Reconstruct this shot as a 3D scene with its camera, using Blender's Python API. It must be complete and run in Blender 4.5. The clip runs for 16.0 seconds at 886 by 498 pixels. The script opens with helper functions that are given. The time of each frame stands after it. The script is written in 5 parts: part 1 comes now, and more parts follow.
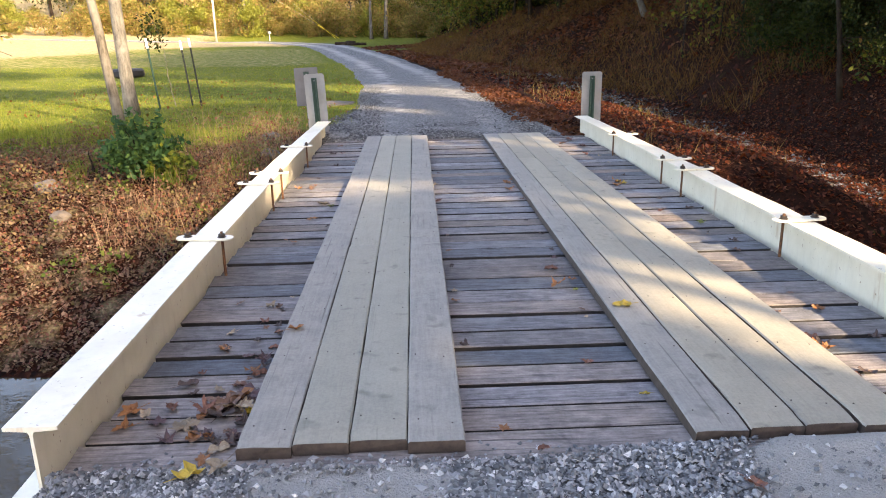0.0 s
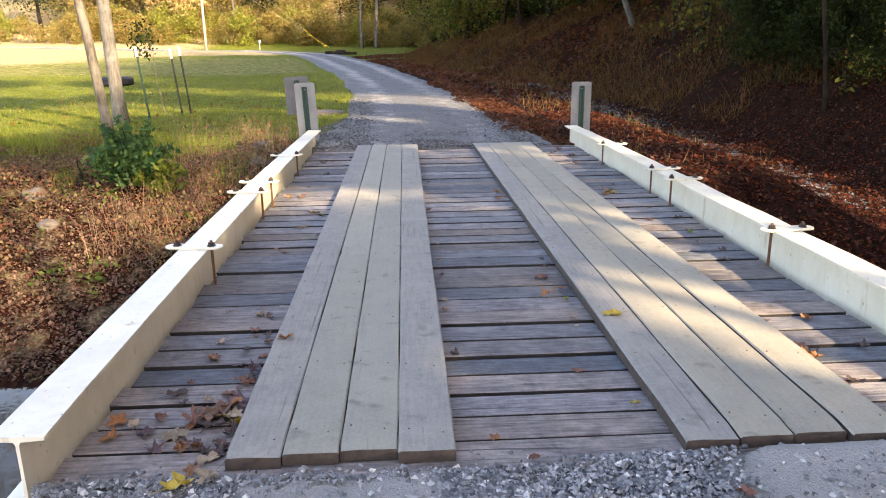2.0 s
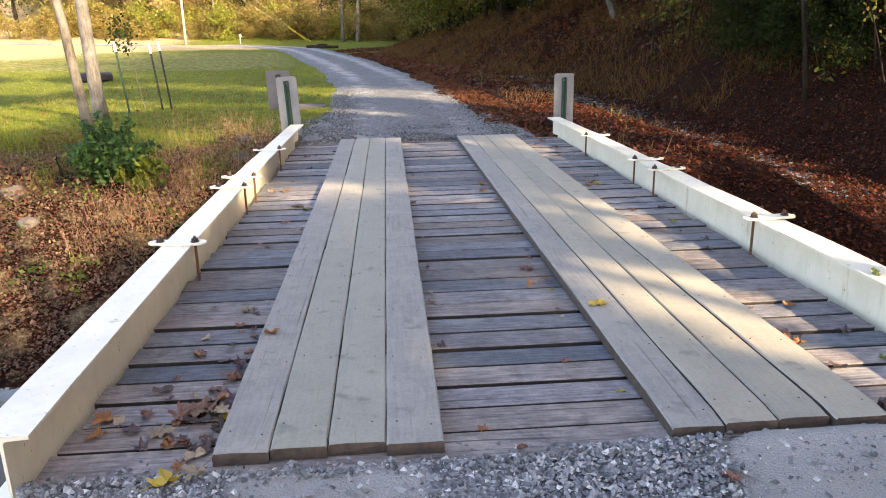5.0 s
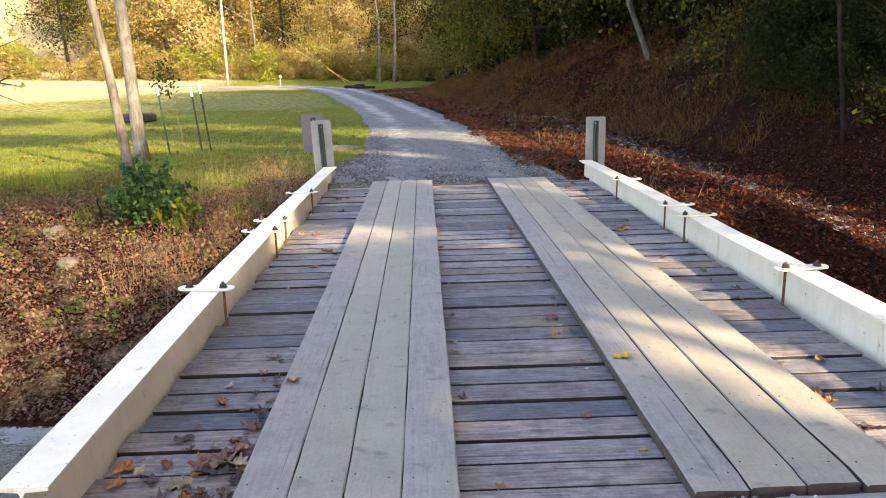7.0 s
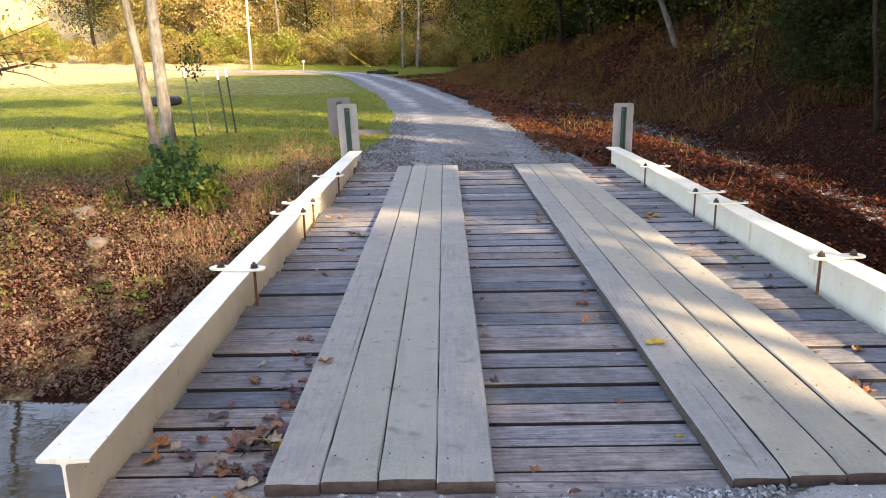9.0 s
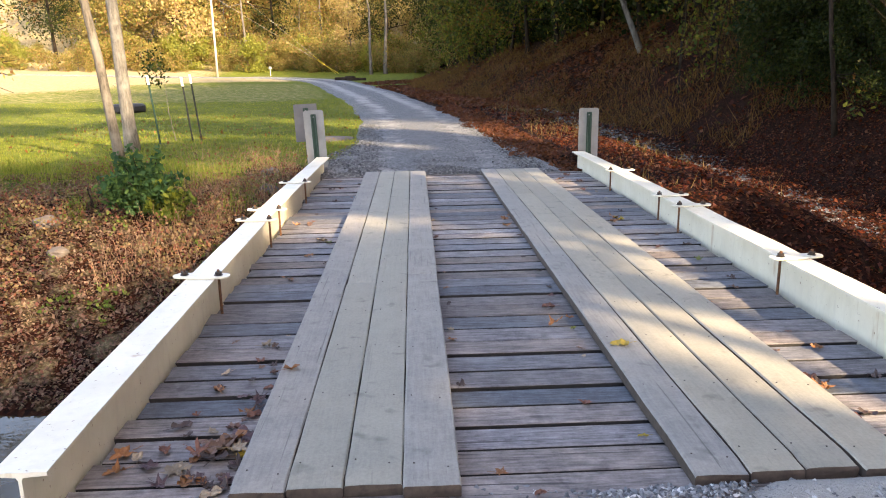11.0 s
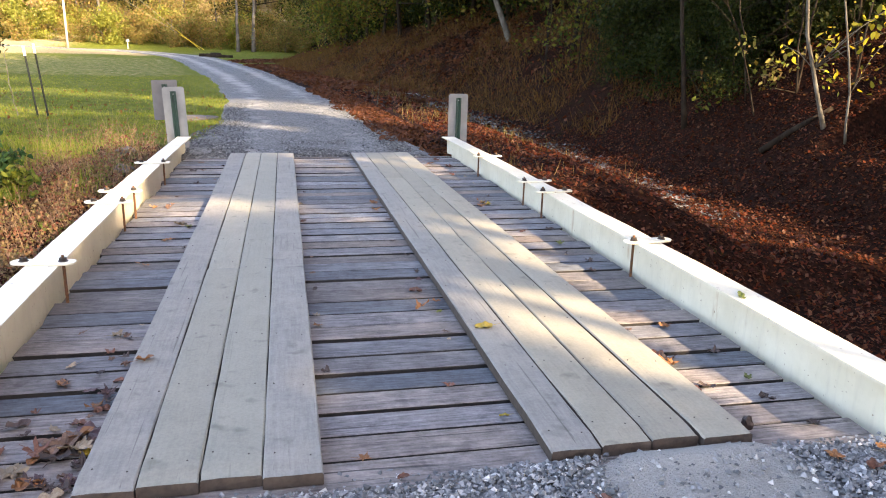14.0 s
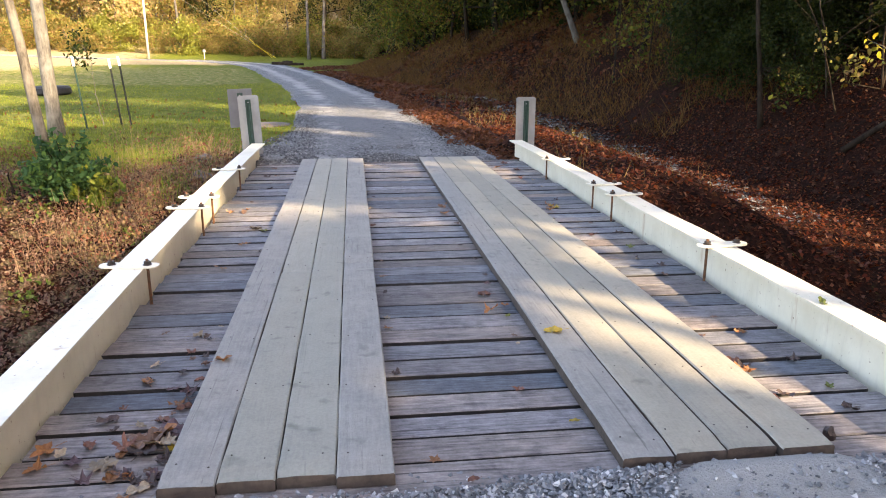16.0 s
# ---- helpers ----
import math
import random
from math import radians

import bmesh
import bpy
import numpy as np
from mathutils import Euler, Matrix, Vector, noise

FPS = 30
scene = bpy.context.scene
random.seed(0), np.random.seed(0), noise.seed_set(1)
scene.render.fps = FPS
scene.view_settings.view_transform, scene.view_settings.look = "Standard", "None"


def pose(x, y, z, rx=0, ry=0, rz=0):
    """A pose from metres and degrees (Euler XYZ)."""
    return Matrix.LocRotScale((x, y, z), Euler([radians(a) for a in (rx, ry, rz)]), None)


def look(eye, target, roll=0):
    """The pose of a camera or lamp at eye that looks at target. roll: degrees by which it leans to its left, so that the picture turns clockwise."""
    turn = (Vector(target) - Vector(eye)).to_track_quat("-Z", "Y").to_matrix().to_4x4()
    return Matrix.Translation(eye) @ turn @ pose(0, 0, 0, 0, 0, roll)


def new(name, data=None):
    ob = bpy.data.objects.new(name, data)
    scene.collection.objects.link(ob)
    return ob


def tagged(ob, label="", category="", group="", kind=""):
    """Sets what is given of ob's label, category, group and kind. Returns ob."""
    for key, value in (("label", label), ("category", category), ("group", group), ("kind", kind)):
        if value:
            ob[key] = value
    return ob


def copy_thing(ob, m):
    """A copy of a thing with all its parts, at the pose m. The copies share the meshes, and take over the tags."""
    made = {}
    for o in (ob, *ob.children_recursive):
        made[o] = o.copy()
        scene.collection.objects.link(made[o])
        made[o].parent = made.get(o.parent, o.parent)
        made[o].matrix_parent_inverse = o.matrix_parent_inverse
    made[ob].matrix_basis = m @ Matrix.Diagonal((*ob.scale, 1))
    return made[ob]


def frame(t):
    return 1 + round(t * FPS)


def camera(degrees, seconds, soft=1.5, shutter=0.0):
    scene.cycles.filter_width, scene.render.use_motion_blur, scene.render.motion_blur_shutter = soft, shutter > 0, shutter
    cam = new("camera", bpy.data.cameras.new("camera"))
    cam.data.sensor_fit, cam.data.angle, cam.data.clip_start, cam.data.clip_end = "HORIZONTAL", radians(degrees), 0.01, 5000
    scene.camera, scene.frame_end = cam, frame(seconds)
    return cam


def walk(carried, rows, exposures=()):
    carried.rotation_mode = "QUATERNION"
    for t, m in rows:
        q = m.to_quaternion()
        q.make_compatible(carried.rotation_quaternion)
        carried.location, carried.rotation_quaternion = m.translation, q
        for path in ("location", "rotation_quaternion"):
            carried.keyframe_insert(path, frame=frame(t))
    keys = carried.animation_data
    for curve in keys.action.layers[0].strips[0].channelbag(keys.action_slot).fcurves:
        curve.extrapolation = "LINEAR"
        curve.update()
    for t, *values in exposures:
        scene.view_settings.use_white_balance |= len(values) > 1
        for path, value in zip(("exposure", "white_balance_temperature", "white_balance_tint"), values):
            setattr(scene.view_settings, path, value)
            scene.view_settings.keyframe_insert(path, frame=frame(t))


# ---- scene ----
cam = camera(61.6, 16.0, 1.0)
PATH = [
    (0, (-0.568, -2.402, 1.488), (-0.504, -0.485, 0.92), -1.1),
    (0.5, (-0.572, -2.393, 1.488), (-0.488, -0.471, 0.94), -1.3),
    (1, (-0.581, -2.391, 1.48), (-0.492, -0.474, 0.917), -1.2),
    (1.5, (-0.58, -2.405, 1.492), (-0.494, -0.487, 0.932), -1.3),
    (2, (-0.572, -2.402, 1.488), (-0.48, -0.48, 0.943), -0.8),
    (2.5, (-0.56, -2.407, 1.493), (-0.472, -0.483, 0.957), -0.9),
    (3, (-0.553, -2.4, 1.493), (-0.419, -0.48, 0.951), -1.1),
    (3.5, (-0.562, -2.403, 1.493), (-0.425, -0.479, 0.964), -1.1),
    (4, (-0.563, -2.406, 1.482), (-0.434, -0.487, 0.934), -0.7),
    (4.2, (-0.579, -2.401, 1.482), (-0.449, -0.485, 0.923), -0.8),
    (6.3, (-0.56, -2.403, 1.484), (-0.425, -0.489, 0.92), -1.5),
    (6.5, (-0.554, -2.401, 1.48), (-0.41, -0.488, 0.918), -1.3),
    (7, (-0.512, -2.393, 1.55), (-0.469, -0.449, 1.086), -1.4),
    (7.5, (-0.589, -2.37, 1.534), (-0.568, -0.433, 1.034), -1.6),
    (8, (-0.593, -2.387, 1.527), (-0.602, -0.451, 1.026), -1.3),
    (8.5, (-0.59, -2.373, 1.522), (-0.576, -0.434, 1.03), -0.3),
    (8.7, (-0.58, -2.379, 1.524), (-0.589, -0.442, 1.027), -0.9),
    (10.8, (-0.581, -2.392, 1.527), (-0.577, -0.454, 1.035), -1.6),
    (11, (-0.554, -2.389, 1.518), (-0.485, -0.449, 1.035), -1.1),
    (11.5, (-0.512, -2.366, 1.502), (-0.252, -0.444, 1.012), -0.8),
    (12, (-0.46, -2.352, 1.493), (-0.022, -0.464, 0.998), -0.4),
    (12.5, (-0.442, -2.332, 1.497), (0.153, -0.478, 1.041), 0.2),
    (13, (-0.459, -2.314, 1.5), (0.095, -0.447, 1.044), 0.2),
    (13.5, (-0.478, -2.347, 1.499), (0.021, -0.476, 1.001), 1.4),
    (14, (-0.515, -2.368, 1.512), (-0.109, -0.481, 0.989), 1.4),
    (14.5, (-0.531, -2.367, 1.514), (-0.281, -0.448, 1.008), 0.8),
    (15, (-0.539, -2.38, 1.496), (-0.321, -0.462, 0.971), 0.7),
    (15.5, (-0.516, -2.383, 1.505), (-0.355, -0.477, 0.92), -2.0),
    (16, (-0.53, -2.387, 1.523), (-0.301, -0.468, 1.006), 0.0),
]
walk(cam, [(t, look(eye, target, roll)) for t, eye, target, roll in PATH], ((0, 2.68, 7700, 21), (3.5, 2.64, 7700, 21), (8.5, 2.65, 7700, 21), (11, 2.65, 7700, 21), (12.5, 2.78, 7700, 21), (13.5, 2.87, 7700, 21), (14.5, 2.88, 7700, 21), (16, 2.73, 7700, 21)))
# ---- the lie of the land ----
def ramp(v, a, b):
    """0 below a, 1 above b, smooth between."""
    t = min(1.0, max(0.0, (v - a) / (b - a)))
    return t * t * (3 - 2 * t)


def bend(v, pairs):
    """Straight lines through pairs of (v, value)."""
    if v <= pairs[0][0]:
        return pairs[0][1]
    for (a, p), (b, q) in zip(pairs, pairs[1:]):
        if v <= b:
            return p + (q - p) * (v - a) / (b - a)
    return pairs[-1][1]


ROAD = [(-60, 0.2), (8, 0.0), (11, -0.15), (14.5, -0.3), (19, -0.53), (26, -1.33), (36, -2.64), (46, -4.1), (52, -5.1), (58, -6.3), (65, -7.9), (71, -10.2), (76, -13.4), (79, -17.5), (80.6, -25.0), (81.6, -40.0), (82.6, -70.0)]
DITCH = [(3, 6.1), (10, 5.9), (16, 5.4), (25, 4.7), (32, 3.6), (45, 1.5)]
TOE = [(-60, 8.0), (4, 7.2), (14, 6.8), (24, 5.2), (32, 3.0), (40, 0.8), (48, -0.8), (58, -1.6), (70, -0.5), (90, 1.0), (105, -6.0), (130, -30.0)]
WATER = -1.3


def dip(x, y):
    """The sheet sinks a little under the far approach."""
    return 0.09 * (1 - ramp(abs(x), 2.0, 2.6)) * ramp(y, 6.8, 7.4) * (1 - ramp(y, 9.0, 9.8))


def height(x, y):
    """The ground's height in metres."""
    side = x - bend(y, ROAD)
    z = 0.45 * ramp(y, 45, 90)
    z += 2.4 * ramp(y, 82, 108) + 0.35 * ramp(-x, 8, 60) * ramp(y, 15, 60) * 3
    z += 0.30 * max(0.0, y - 98) * ramp(y, 98, 130)
    z += 0.10 * noise.noise((x * 0.16, y * 0.16, 1.7)) * ramp(abs(side), 1.8, 5)
    # hill beside the road
    up = x - bend(y, TOE)
    z += 0.55 * max(0.0, up) * ramp(up, -0.5, 2.5) * (1 - 0.5 * ramp(y, 28, 55))
    if up > 0:
        z += (0.30 * noise.noise((x * 0.5, y * 0.5, 5.0)) + 0.12 * noise.noise((x * 1.4, y * 1.4, 8.0))) * ramp(up, 0, 3)
    # ditch along the road
    off = abs(x - bend(y, DITCH))
    z -= (0.95 - 0.8 * ramp(y, 5, 34)) * (1 - ramp(off, 0.5, 2.6)) * ramp(y, -8, 0)
    # creek that passes under the bridge
    low = 1 - ramp(y, 1.9, 8.2) if y > 2 else ramp(y, -1.6, 0.6)
    low *= 1 - ramp(x, 6.0, 10.0)
    bank = -1.55 * low
    if y > 2 and x > 2.0:
        bank = -1.55 * (1 - ramp(y, 3.4, 6.5)) * (1 - ramp(x, 6.0, 10.0))
    z = min(z, z * 0.3 + bank) if low > 0 else z
    z = max(z, -2.0 + (2.0 + WATER + 0.14) * ramp(x, 1.4, 2.4))
    z += 0.05 * noise.noise((x * 1.1, y * 1.1, 3.0)) * ramp(abs(side), 2.0, 3.0)
    return z - dip(x, y)

# ---- light ----
SUN = Vector((0.65, -0.76, 0.515)).normalized()
world = bpy.data.worlds.new("sky")
scene.world = world
world.use_nodes = True
wn = world.node_tree.nodes
sky = wn.new("ShaderNodeTexSky")
sky.sky_type, sky.sun_disc = "NISHITA", False
sky.sun_elevation = math.asin(SUN.z)
sky.sun_rotation = math.atan2(SUN.x, SUN.y)
sky.air_density, sky.dust_density = 1.0, 1.6
wn["Background"].inputs["Strength"].default_value = 0.14
world.node_tree.links.new(sky.outputs["Color"], wn["Background"].inputs["Color"])
sun = new("sun", bpy.data.lights.new("sun", "SUN"))
sun.data.energy, sun.data.angle, sun.data.color = 3.1, radians(0.9), (1.0, 0.87, 0.60)
sun.matrix_world = look(SUN * 60, (0, 0, 0))


# ---- materials ----
class Nodes:
    """A short way to write a node material."""

    def __init__(self, name):
        self.mat = bpy.data.materials.new(name)
        self.mat.use_nodes = True
        self.tree = self.mat.node_tree
        self.bsdf = self.tree.nodes["Principled BSDF"]
        self.out = self.tree.nodes["Material Output"]

    def put(self, socket, value):
        if isinstance(value, bpy.types.NodeSocket):
            self.tree.links.new(value, socket)
        elif value is not None:
            if isinstance(value, (tuple, list)) and len(value) == 3 and socket.type == "RGBA":
                value = (*value, 1)
            socket.default_value = value

    def node(self, kind, **inputs):
        n = self.tree.nodes.new("ShaderNode" + kind)
        for key, value in inputs.items():
            self.put(n.inputs[key.replace("_", " ")], value)
        return n

    def coord(self, kind="Object", scale=(1, 1, 1), shift=None):
        c = self.tree.nodes.new("ShaderNodeTexCoord").outputs[kind]
        if shift is not None:
            c = self.node("VectorMath", Vector=c).outputs[0]
            add = c.node
            add.operation = "ADD"
            self.put(add.inputs[1], shift)
        return self.node("Mapping", Vector=c, Scale=scale).outputs[0]

    def place(self, scale=(1, 1, 1)):
        g = self.tree.nodes.new("ShaderNodeNewGeometry").outputs["Position"]
        return self.node("Mapping", Vector=g, Scale=scale).outputs[0]

    def noise(self, vec, scale, detail=4.0, rough=0.6):
        return self.node("TexNoise", Vector=vec, Scale=scale, Detail=detail, Roughness=rough).outputs["Fac"]

    def ramp(self, fac, *stops):
        n = self.node("ValToRGB", Fac=fac)
        e = n.color_ramp.elements
        while len(e) < len(stops):
            e.new(0.5)
        for el, (p, c) in zip(e, stops):
            el.position = p
            el.color = (*c, 1) if isinstance(c, (tuple, list)) else (c, c, c, 1)
        return n.outputs["Color"]

    def mix(self, fac, a, b, mode="MIX"):
        n = self.tree.nodes.new("ShaderNodeMix")
        n.data_type, n.blend_type = "RGBA", mode
        self.put(n.inputs["Factor"], fac)
        self.put(n.inputs[6], a)
        self.put(n.inputs[7], b)
        return n.outputs[2]

    def math(self, op, a, b=0.0):
        n = self.tree.nodes.new("ShaderNodeMath")
        n.operation = op
        self.put(n.inputs[0], a)
        self.put(n.inputs[1], b)
        return n.outputs[0]

    def random(self):
        return self.tree.nodes.new("ShaderNodeObjectInfo").outputs["Random"]

    def island(self):
        return self.tree.nodes.new("ShaderNodeNewGeometry").outputs["Random Per Island"]

    def bump(self, fac, strength, distance):
        self.put(self.bsdf.inputs["Normal"], self.node("Bump", Height=fac, Strength=strength, Distance=distance).outputs[0])

    def done(self, color, rough=0.8, metal=0.0):
        self.put(self.bsdf.inputs["Base Color"], color)
        self.put(self.bsdf.inputs["Roughness"], rough)
        self.put(self.bsdf.inputs["Metallic"], metal)
        return self.mat


def plain(name, colour, rough=0.6, metal=0.0, vary=0.15, scale=12.0):
    n = Nodes(name)
    a = n.noise(n.place(), scale, 5, 0.65)
    lo, hi = 1 - vary, 1 + vary
    c = n.mix(1.0, colour, n.ramp(a, (0.3, (lo, lo, lo)), (0.7, (hi, hi, hi))), "MULTIPLY")
    n.bump(a, 0.1, 0.003)
    return n.done(c, rough, metal)


def wood(name, dark, mid, light, dust, dusty, vary=0.5, cracks=0.55, relief=0.7, hue=0.2, smear=0.0):
    """Weathered plank: grain along local x, cracks, dust in patches."""
    n = Nodes(name)
    r = n.random()
    v = n.coord("Object", (3.0, 34, 34), n.node("CombineXYZ", X=n.math("MULTIPLY", r, 37.0), Y=n.math("MULTIPLY", r, 11.0)).outputs[0])
    p = n.place()
    knots = n.noise(p, 16, 6, 0.72)
    grain = n.math("ADD", n.math("MULTIPLY", n.noise(v, 1.6, 9, 0.72), 0.68), n.math("MULTIPLY", knots, 0.32))
    blot = n.noise(p, 3.4, 8, 0.72)
    fine = n.noise(p, 70, 4, 0.75)
    c = n.ramp(grain, (0.39, dark), (0.51, mid), (0.64, light))
    c = n.mix(n.math("MULTIPLY", n.ramp(blot, (0.35, 0.0), (0.68, 1.0)), dusty), c, dust)
    tone = n.math("ADD", 1.0 - vary / 2, n.math("MULTIPLY", r, vary))
    swing = n.math("MULTIPLY", n.math("SUBTRACT", n.math("FRACT", n.math("MULTIPLY", r, 7.31)), 0.5), hue)
    c = n.mix(n.math("MULTIPLY", n.ramp(n.noise(n.place((1.2, 3.0, 1.0)), 1.7, 6, 0.7), (0.52, 0.0), (0.70, 1.0)), smear), c, dust)
    c = n.mix(1.0, c, n.node("CombineColor", Red=n.math("ADD", tone, swing), Green=tone, Blue=n.math("SUBTRACT", n.math("ADD", tone, 0.01), swing)).outputs[0], "MULTIPLY")
    spots = n.ramp(n.noise(p, 9.0, 2, 0.5), (0.24, 0.55), (0.36, 1.0))
    c = n.mix(0.7, c, spots, "MULTIPLY")
    c = n.mix(0.3, c, n.ramp(fine, (0.30, 0.40), (0.62, 1.0)), "MULTIPLY")
    crack = n.ramp(n.noise(n.coord("Object", (0.55, 30, 30), n.node("CombineXYZ", X=n.math("MULTIPLY", r, 53.0), Z=r).outputs[0]), 2.0, 3, 0.5), (0.64, 0.0), (0.70, cracks))
    c = n.mix(crack, c, (0.03, 0.027, 0.025))
    n.bump(n.math("SUBTRACT", n.math("ADD", grain, n.math("MULTIPLY", fine, 0.3)), crack), relief, 0.005)
    return n.done(c, n.ramp(blot, (0.3, 0.72), (0.7, 0.9)))


M_deck = wood("weathered_deck_wood", (0.034, 0.030, 0.032), (0.122, 0.113, 0.117), (0.250, 0.234, 0.234), (0.32, 0.293, 0.270), 0.35, 0.7, 0.8, 0.7, 0.26, 0.7)
M_run = wood("dusty_runner_wood", (0.212, 0.200, 0.163), (0.245, 0.231, 0.186), (0.272, 0.257, 0.207), (0.310, 0.292, 0.235), 0.9, 0.14, 0.15, 0.3, 0.05)
M_edge = wood("edge_runner_wood", (0.158, 0.152, 0.140), (0.204, 0.197, 0.181), (0.246, 0.238, 0.219), (0.31, 0.294, 0.255), 0.6, 0.16, 0.4, 0.5, 0.03, 0.5)
# Brown runner sides, with the shade on them added to the colour.
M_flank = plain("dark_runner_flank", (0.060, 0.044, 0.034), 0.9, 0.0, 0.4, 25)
# Near-black board sides: the shade in the deck joints is put into this colour.
M_side = plain("joint_shade_side", (0.014, 0.012, 0.012), 0.9, 0.0, 0.4, 30)


def paint_mat():
    n = Nodes("white_painted_steel")
    p = n.place()
    a = n.noise(p, 3.0, 6, 0.65)
    streak = n.noise(n.place((7, 7, 1.2)), 3.0, 5, 0.6)
    spot = n.noise(p, 38, 3, 0.6)
    c = n.ramp(a, (0.3, (0.62, 0.575, 0.445)), (0.65, (0.74, 0.70, 0.575)))
    c = n.mix(n.ramp(streak, (0.52, 0.0), (0.74, 0.28)), c, (0.45, 0.42, 0.35))
    c = n.mix(n.ramp(n.noise(n.place((5, 5, 1.0)), 2.1, 4, 0.6), (0.66, 0.0), (0.76, 0.55)), c, (0.42, 0.25, 0.11))
    c = n.mix(n.ramp(spot, (0.67, 0.0), (0.72, 0.75)), c, (0.20, 0.10, 0.05))
    n.bump(spot, 0.15, 0.002)
    return n.done(c, 0.42)


def rust_mat():
    n = Nodes("rusty_steel")
    a = n.noise(n.place(), 60, 5, 0.7)
    c = n.ramp(a, (0.35, (0.055, 0.035, 0.025)), (0.6, (0.20, 0.085, 0.035)), (0.8, (0.33, 0.15, 0.06)))
    n.bump(a, 0.4, 0.002)
    return n.done(c, 0.8, 0.3)


M_paint, M_rust = paint_mat(), rust_mat()
M_bolt = plain("dark_oxidised_bolt", (0.05, 0.04, 0.035), 0.6, 0.6)
M_alu_dark = plain("dull_grey_sheet", (0.13, 0.13, 0.135), 0.6, 0.2, 0.15, 5)
M_alu = plain("grey_aluminium_sheet", (0.22, 0.225, 0.225), 0.55, 0.3, 0.15, 5)
M_green = plain("green_painted_post", (0.012, 0.042, 0.030), 0.6)
M_black = plain("dark_steel_post", (0.010, 0.013, 0.011), 0.8)
M_white = plain("white_post_cap", (0.8, 0.8, 0.78), 0.5)
M_pole = plain("pale_weathered_pole", (0.44, 0.39, 0.32), 0.85)
M_stone = plain("grey_field_stone", (0.085, 0.070, 0.060), 0.85, 0.0, 0.4, 9)
M_rubber = plain("black_rubber", (0.02, 0.02, 0.022), 0.7)
M_concrete = plain("pale_concrete", (0.42, 0.42, 0.40), 0.85, 0.0, 0.2, 6)
M_wire = plain("steel_guy_wire", (0.35, 0.33, 0.28), 0.5, 0.5)
M_yellow = plain("yellow_guy_sleeve", (0.80, 0.60, 0.04), 0.5)


def bark_mat(name, dark, light, patch):
    n = Nodes(name)
    v = n.place((5, 5, 1.1))
    a = n.noise(v, 5.0, 7, 0.7)
    b = n.noise(n.place(), 2.2, 4, 0.6)
    c = n.ramp(a, (0.32, dark), (0.66, light))
    c = n.mix(n.ramp(b, (0.48, 0.0), (0.66, 0.7)), c, patch)
    n.bump(a, 0.8, 0.02)
    n.put(n.bsdf.inputs["Specular IOR Level"], 0.1)
    return n.done(c, 0.95)


M_bark = bark_mat("grey_bark", (0.046, 0.040, 0.033), (0.140, 0.124, 0.103), (0.20, 0.185, 0.16))
M_bark_pale = bark_mat("pale_bark", (0.080, 0.074, 0.064), (0.22, 0.205, 0.18), (0.30, 0.285, 0.25))
# Darker copy of the bark; on hillside stems its colour carries the wood's shade.
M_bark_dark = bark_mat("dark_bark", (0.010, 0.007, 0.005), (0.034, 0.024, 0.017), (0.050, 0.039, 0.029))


def leaf_mat(name, *tones):
    """Thin leaves: tones spread leaf by leaf, some light passing through."""
    n = Nodes(name)
    r = n.island()
    step = 1.0 / max(1, len(tones) - 1)
    c = n.ramp(r, *((i * step, t) for i, t in enumerate(tones)))
    n.done(c, 0.6)
    n.put(n.bsdf.inputs["Specular IOR Level"], 0.12)
    t = n.node("BsdfTranslucent", Color=n.mix(1.0, c, (1.5, 1.4, 0.9), "MULTIPLY"))
    m = n.node("MixShader", Fac=0.42)
    n.tree.links.new(n.bsdf.outputs[0], m.inputs[1])
    n.tree.links.new(t.outputs[0], m.inputs[2])
    n.tree.links.new(m.outputs[0], n.out.inputs["Surface"])
    return n.mat


# Leaf tones set very low, so that the wood's shade is in the colour.
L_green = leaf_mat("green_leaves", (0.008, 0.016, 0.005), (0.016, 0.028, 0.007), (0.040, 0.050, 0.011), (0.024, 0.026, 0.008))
L_olive = leaf_mat("olive_leaves", (0.034, 0.056, 0.012), (0.078, 0.108, 0.018), (0.18, 0.165, 0.026), (0.12, 0.062, 0.02), (0.050, 0.078, 0.014))
L_turn = leaf_mat("turning_leaves", (0.085, 0.105, 0.030), (0.19, 0.19, 0.052), (0.31, 0.245, 0.075), (0.27, 0.15, 0.075), (0.14, 0.145, 0.042))
L_yellow = leaf_mat("yellow_sapling_leaves", (0.26, 0.25, 0.03), (0.42, 0.34, 0.035), (0.20, 0.20, 0.03), (0.36, 0.25, 0.04))
L_gold = leaf_mat("gold_leaves", (0.31, 0.285, 0.105), (0.45, 0.37, 0.15), (0.28, 0.19, 0.105), (0.42, 0.29, 0.145), (0.20, 0.215, 0.075))
L_rust = leaf_mat("rust_leaves", (0.11, 0.042, 0.016), (0.20, 0.075, 0.022), (0.15, 0.095, 0.032), (0.07, 0.035, 0.016))
L_bush = leaf_mat("shrub_leaves", (0.022, 0.060, 0.027), (0.040, 0.092, 0.036), (0.075, 0.135, 0.038))
L_lime = leaf_mat("lime_leaves", (0.17, 0.185, 0.04), (0.25, 0.25, 0.05), (0.12, 0.15, 0.035))
L_bank = leaf_mat("bank_leaf_litter", (0.135, 0.085, 0.064), (0.19, 0.118, 0.088), (0.25, 0.175, 0.13), (0.10, 0.066, 0.05), (0.15, 0.06, 0.048), (0.08, 0.052, 0.042), (0.12, 0.10, 0.05))
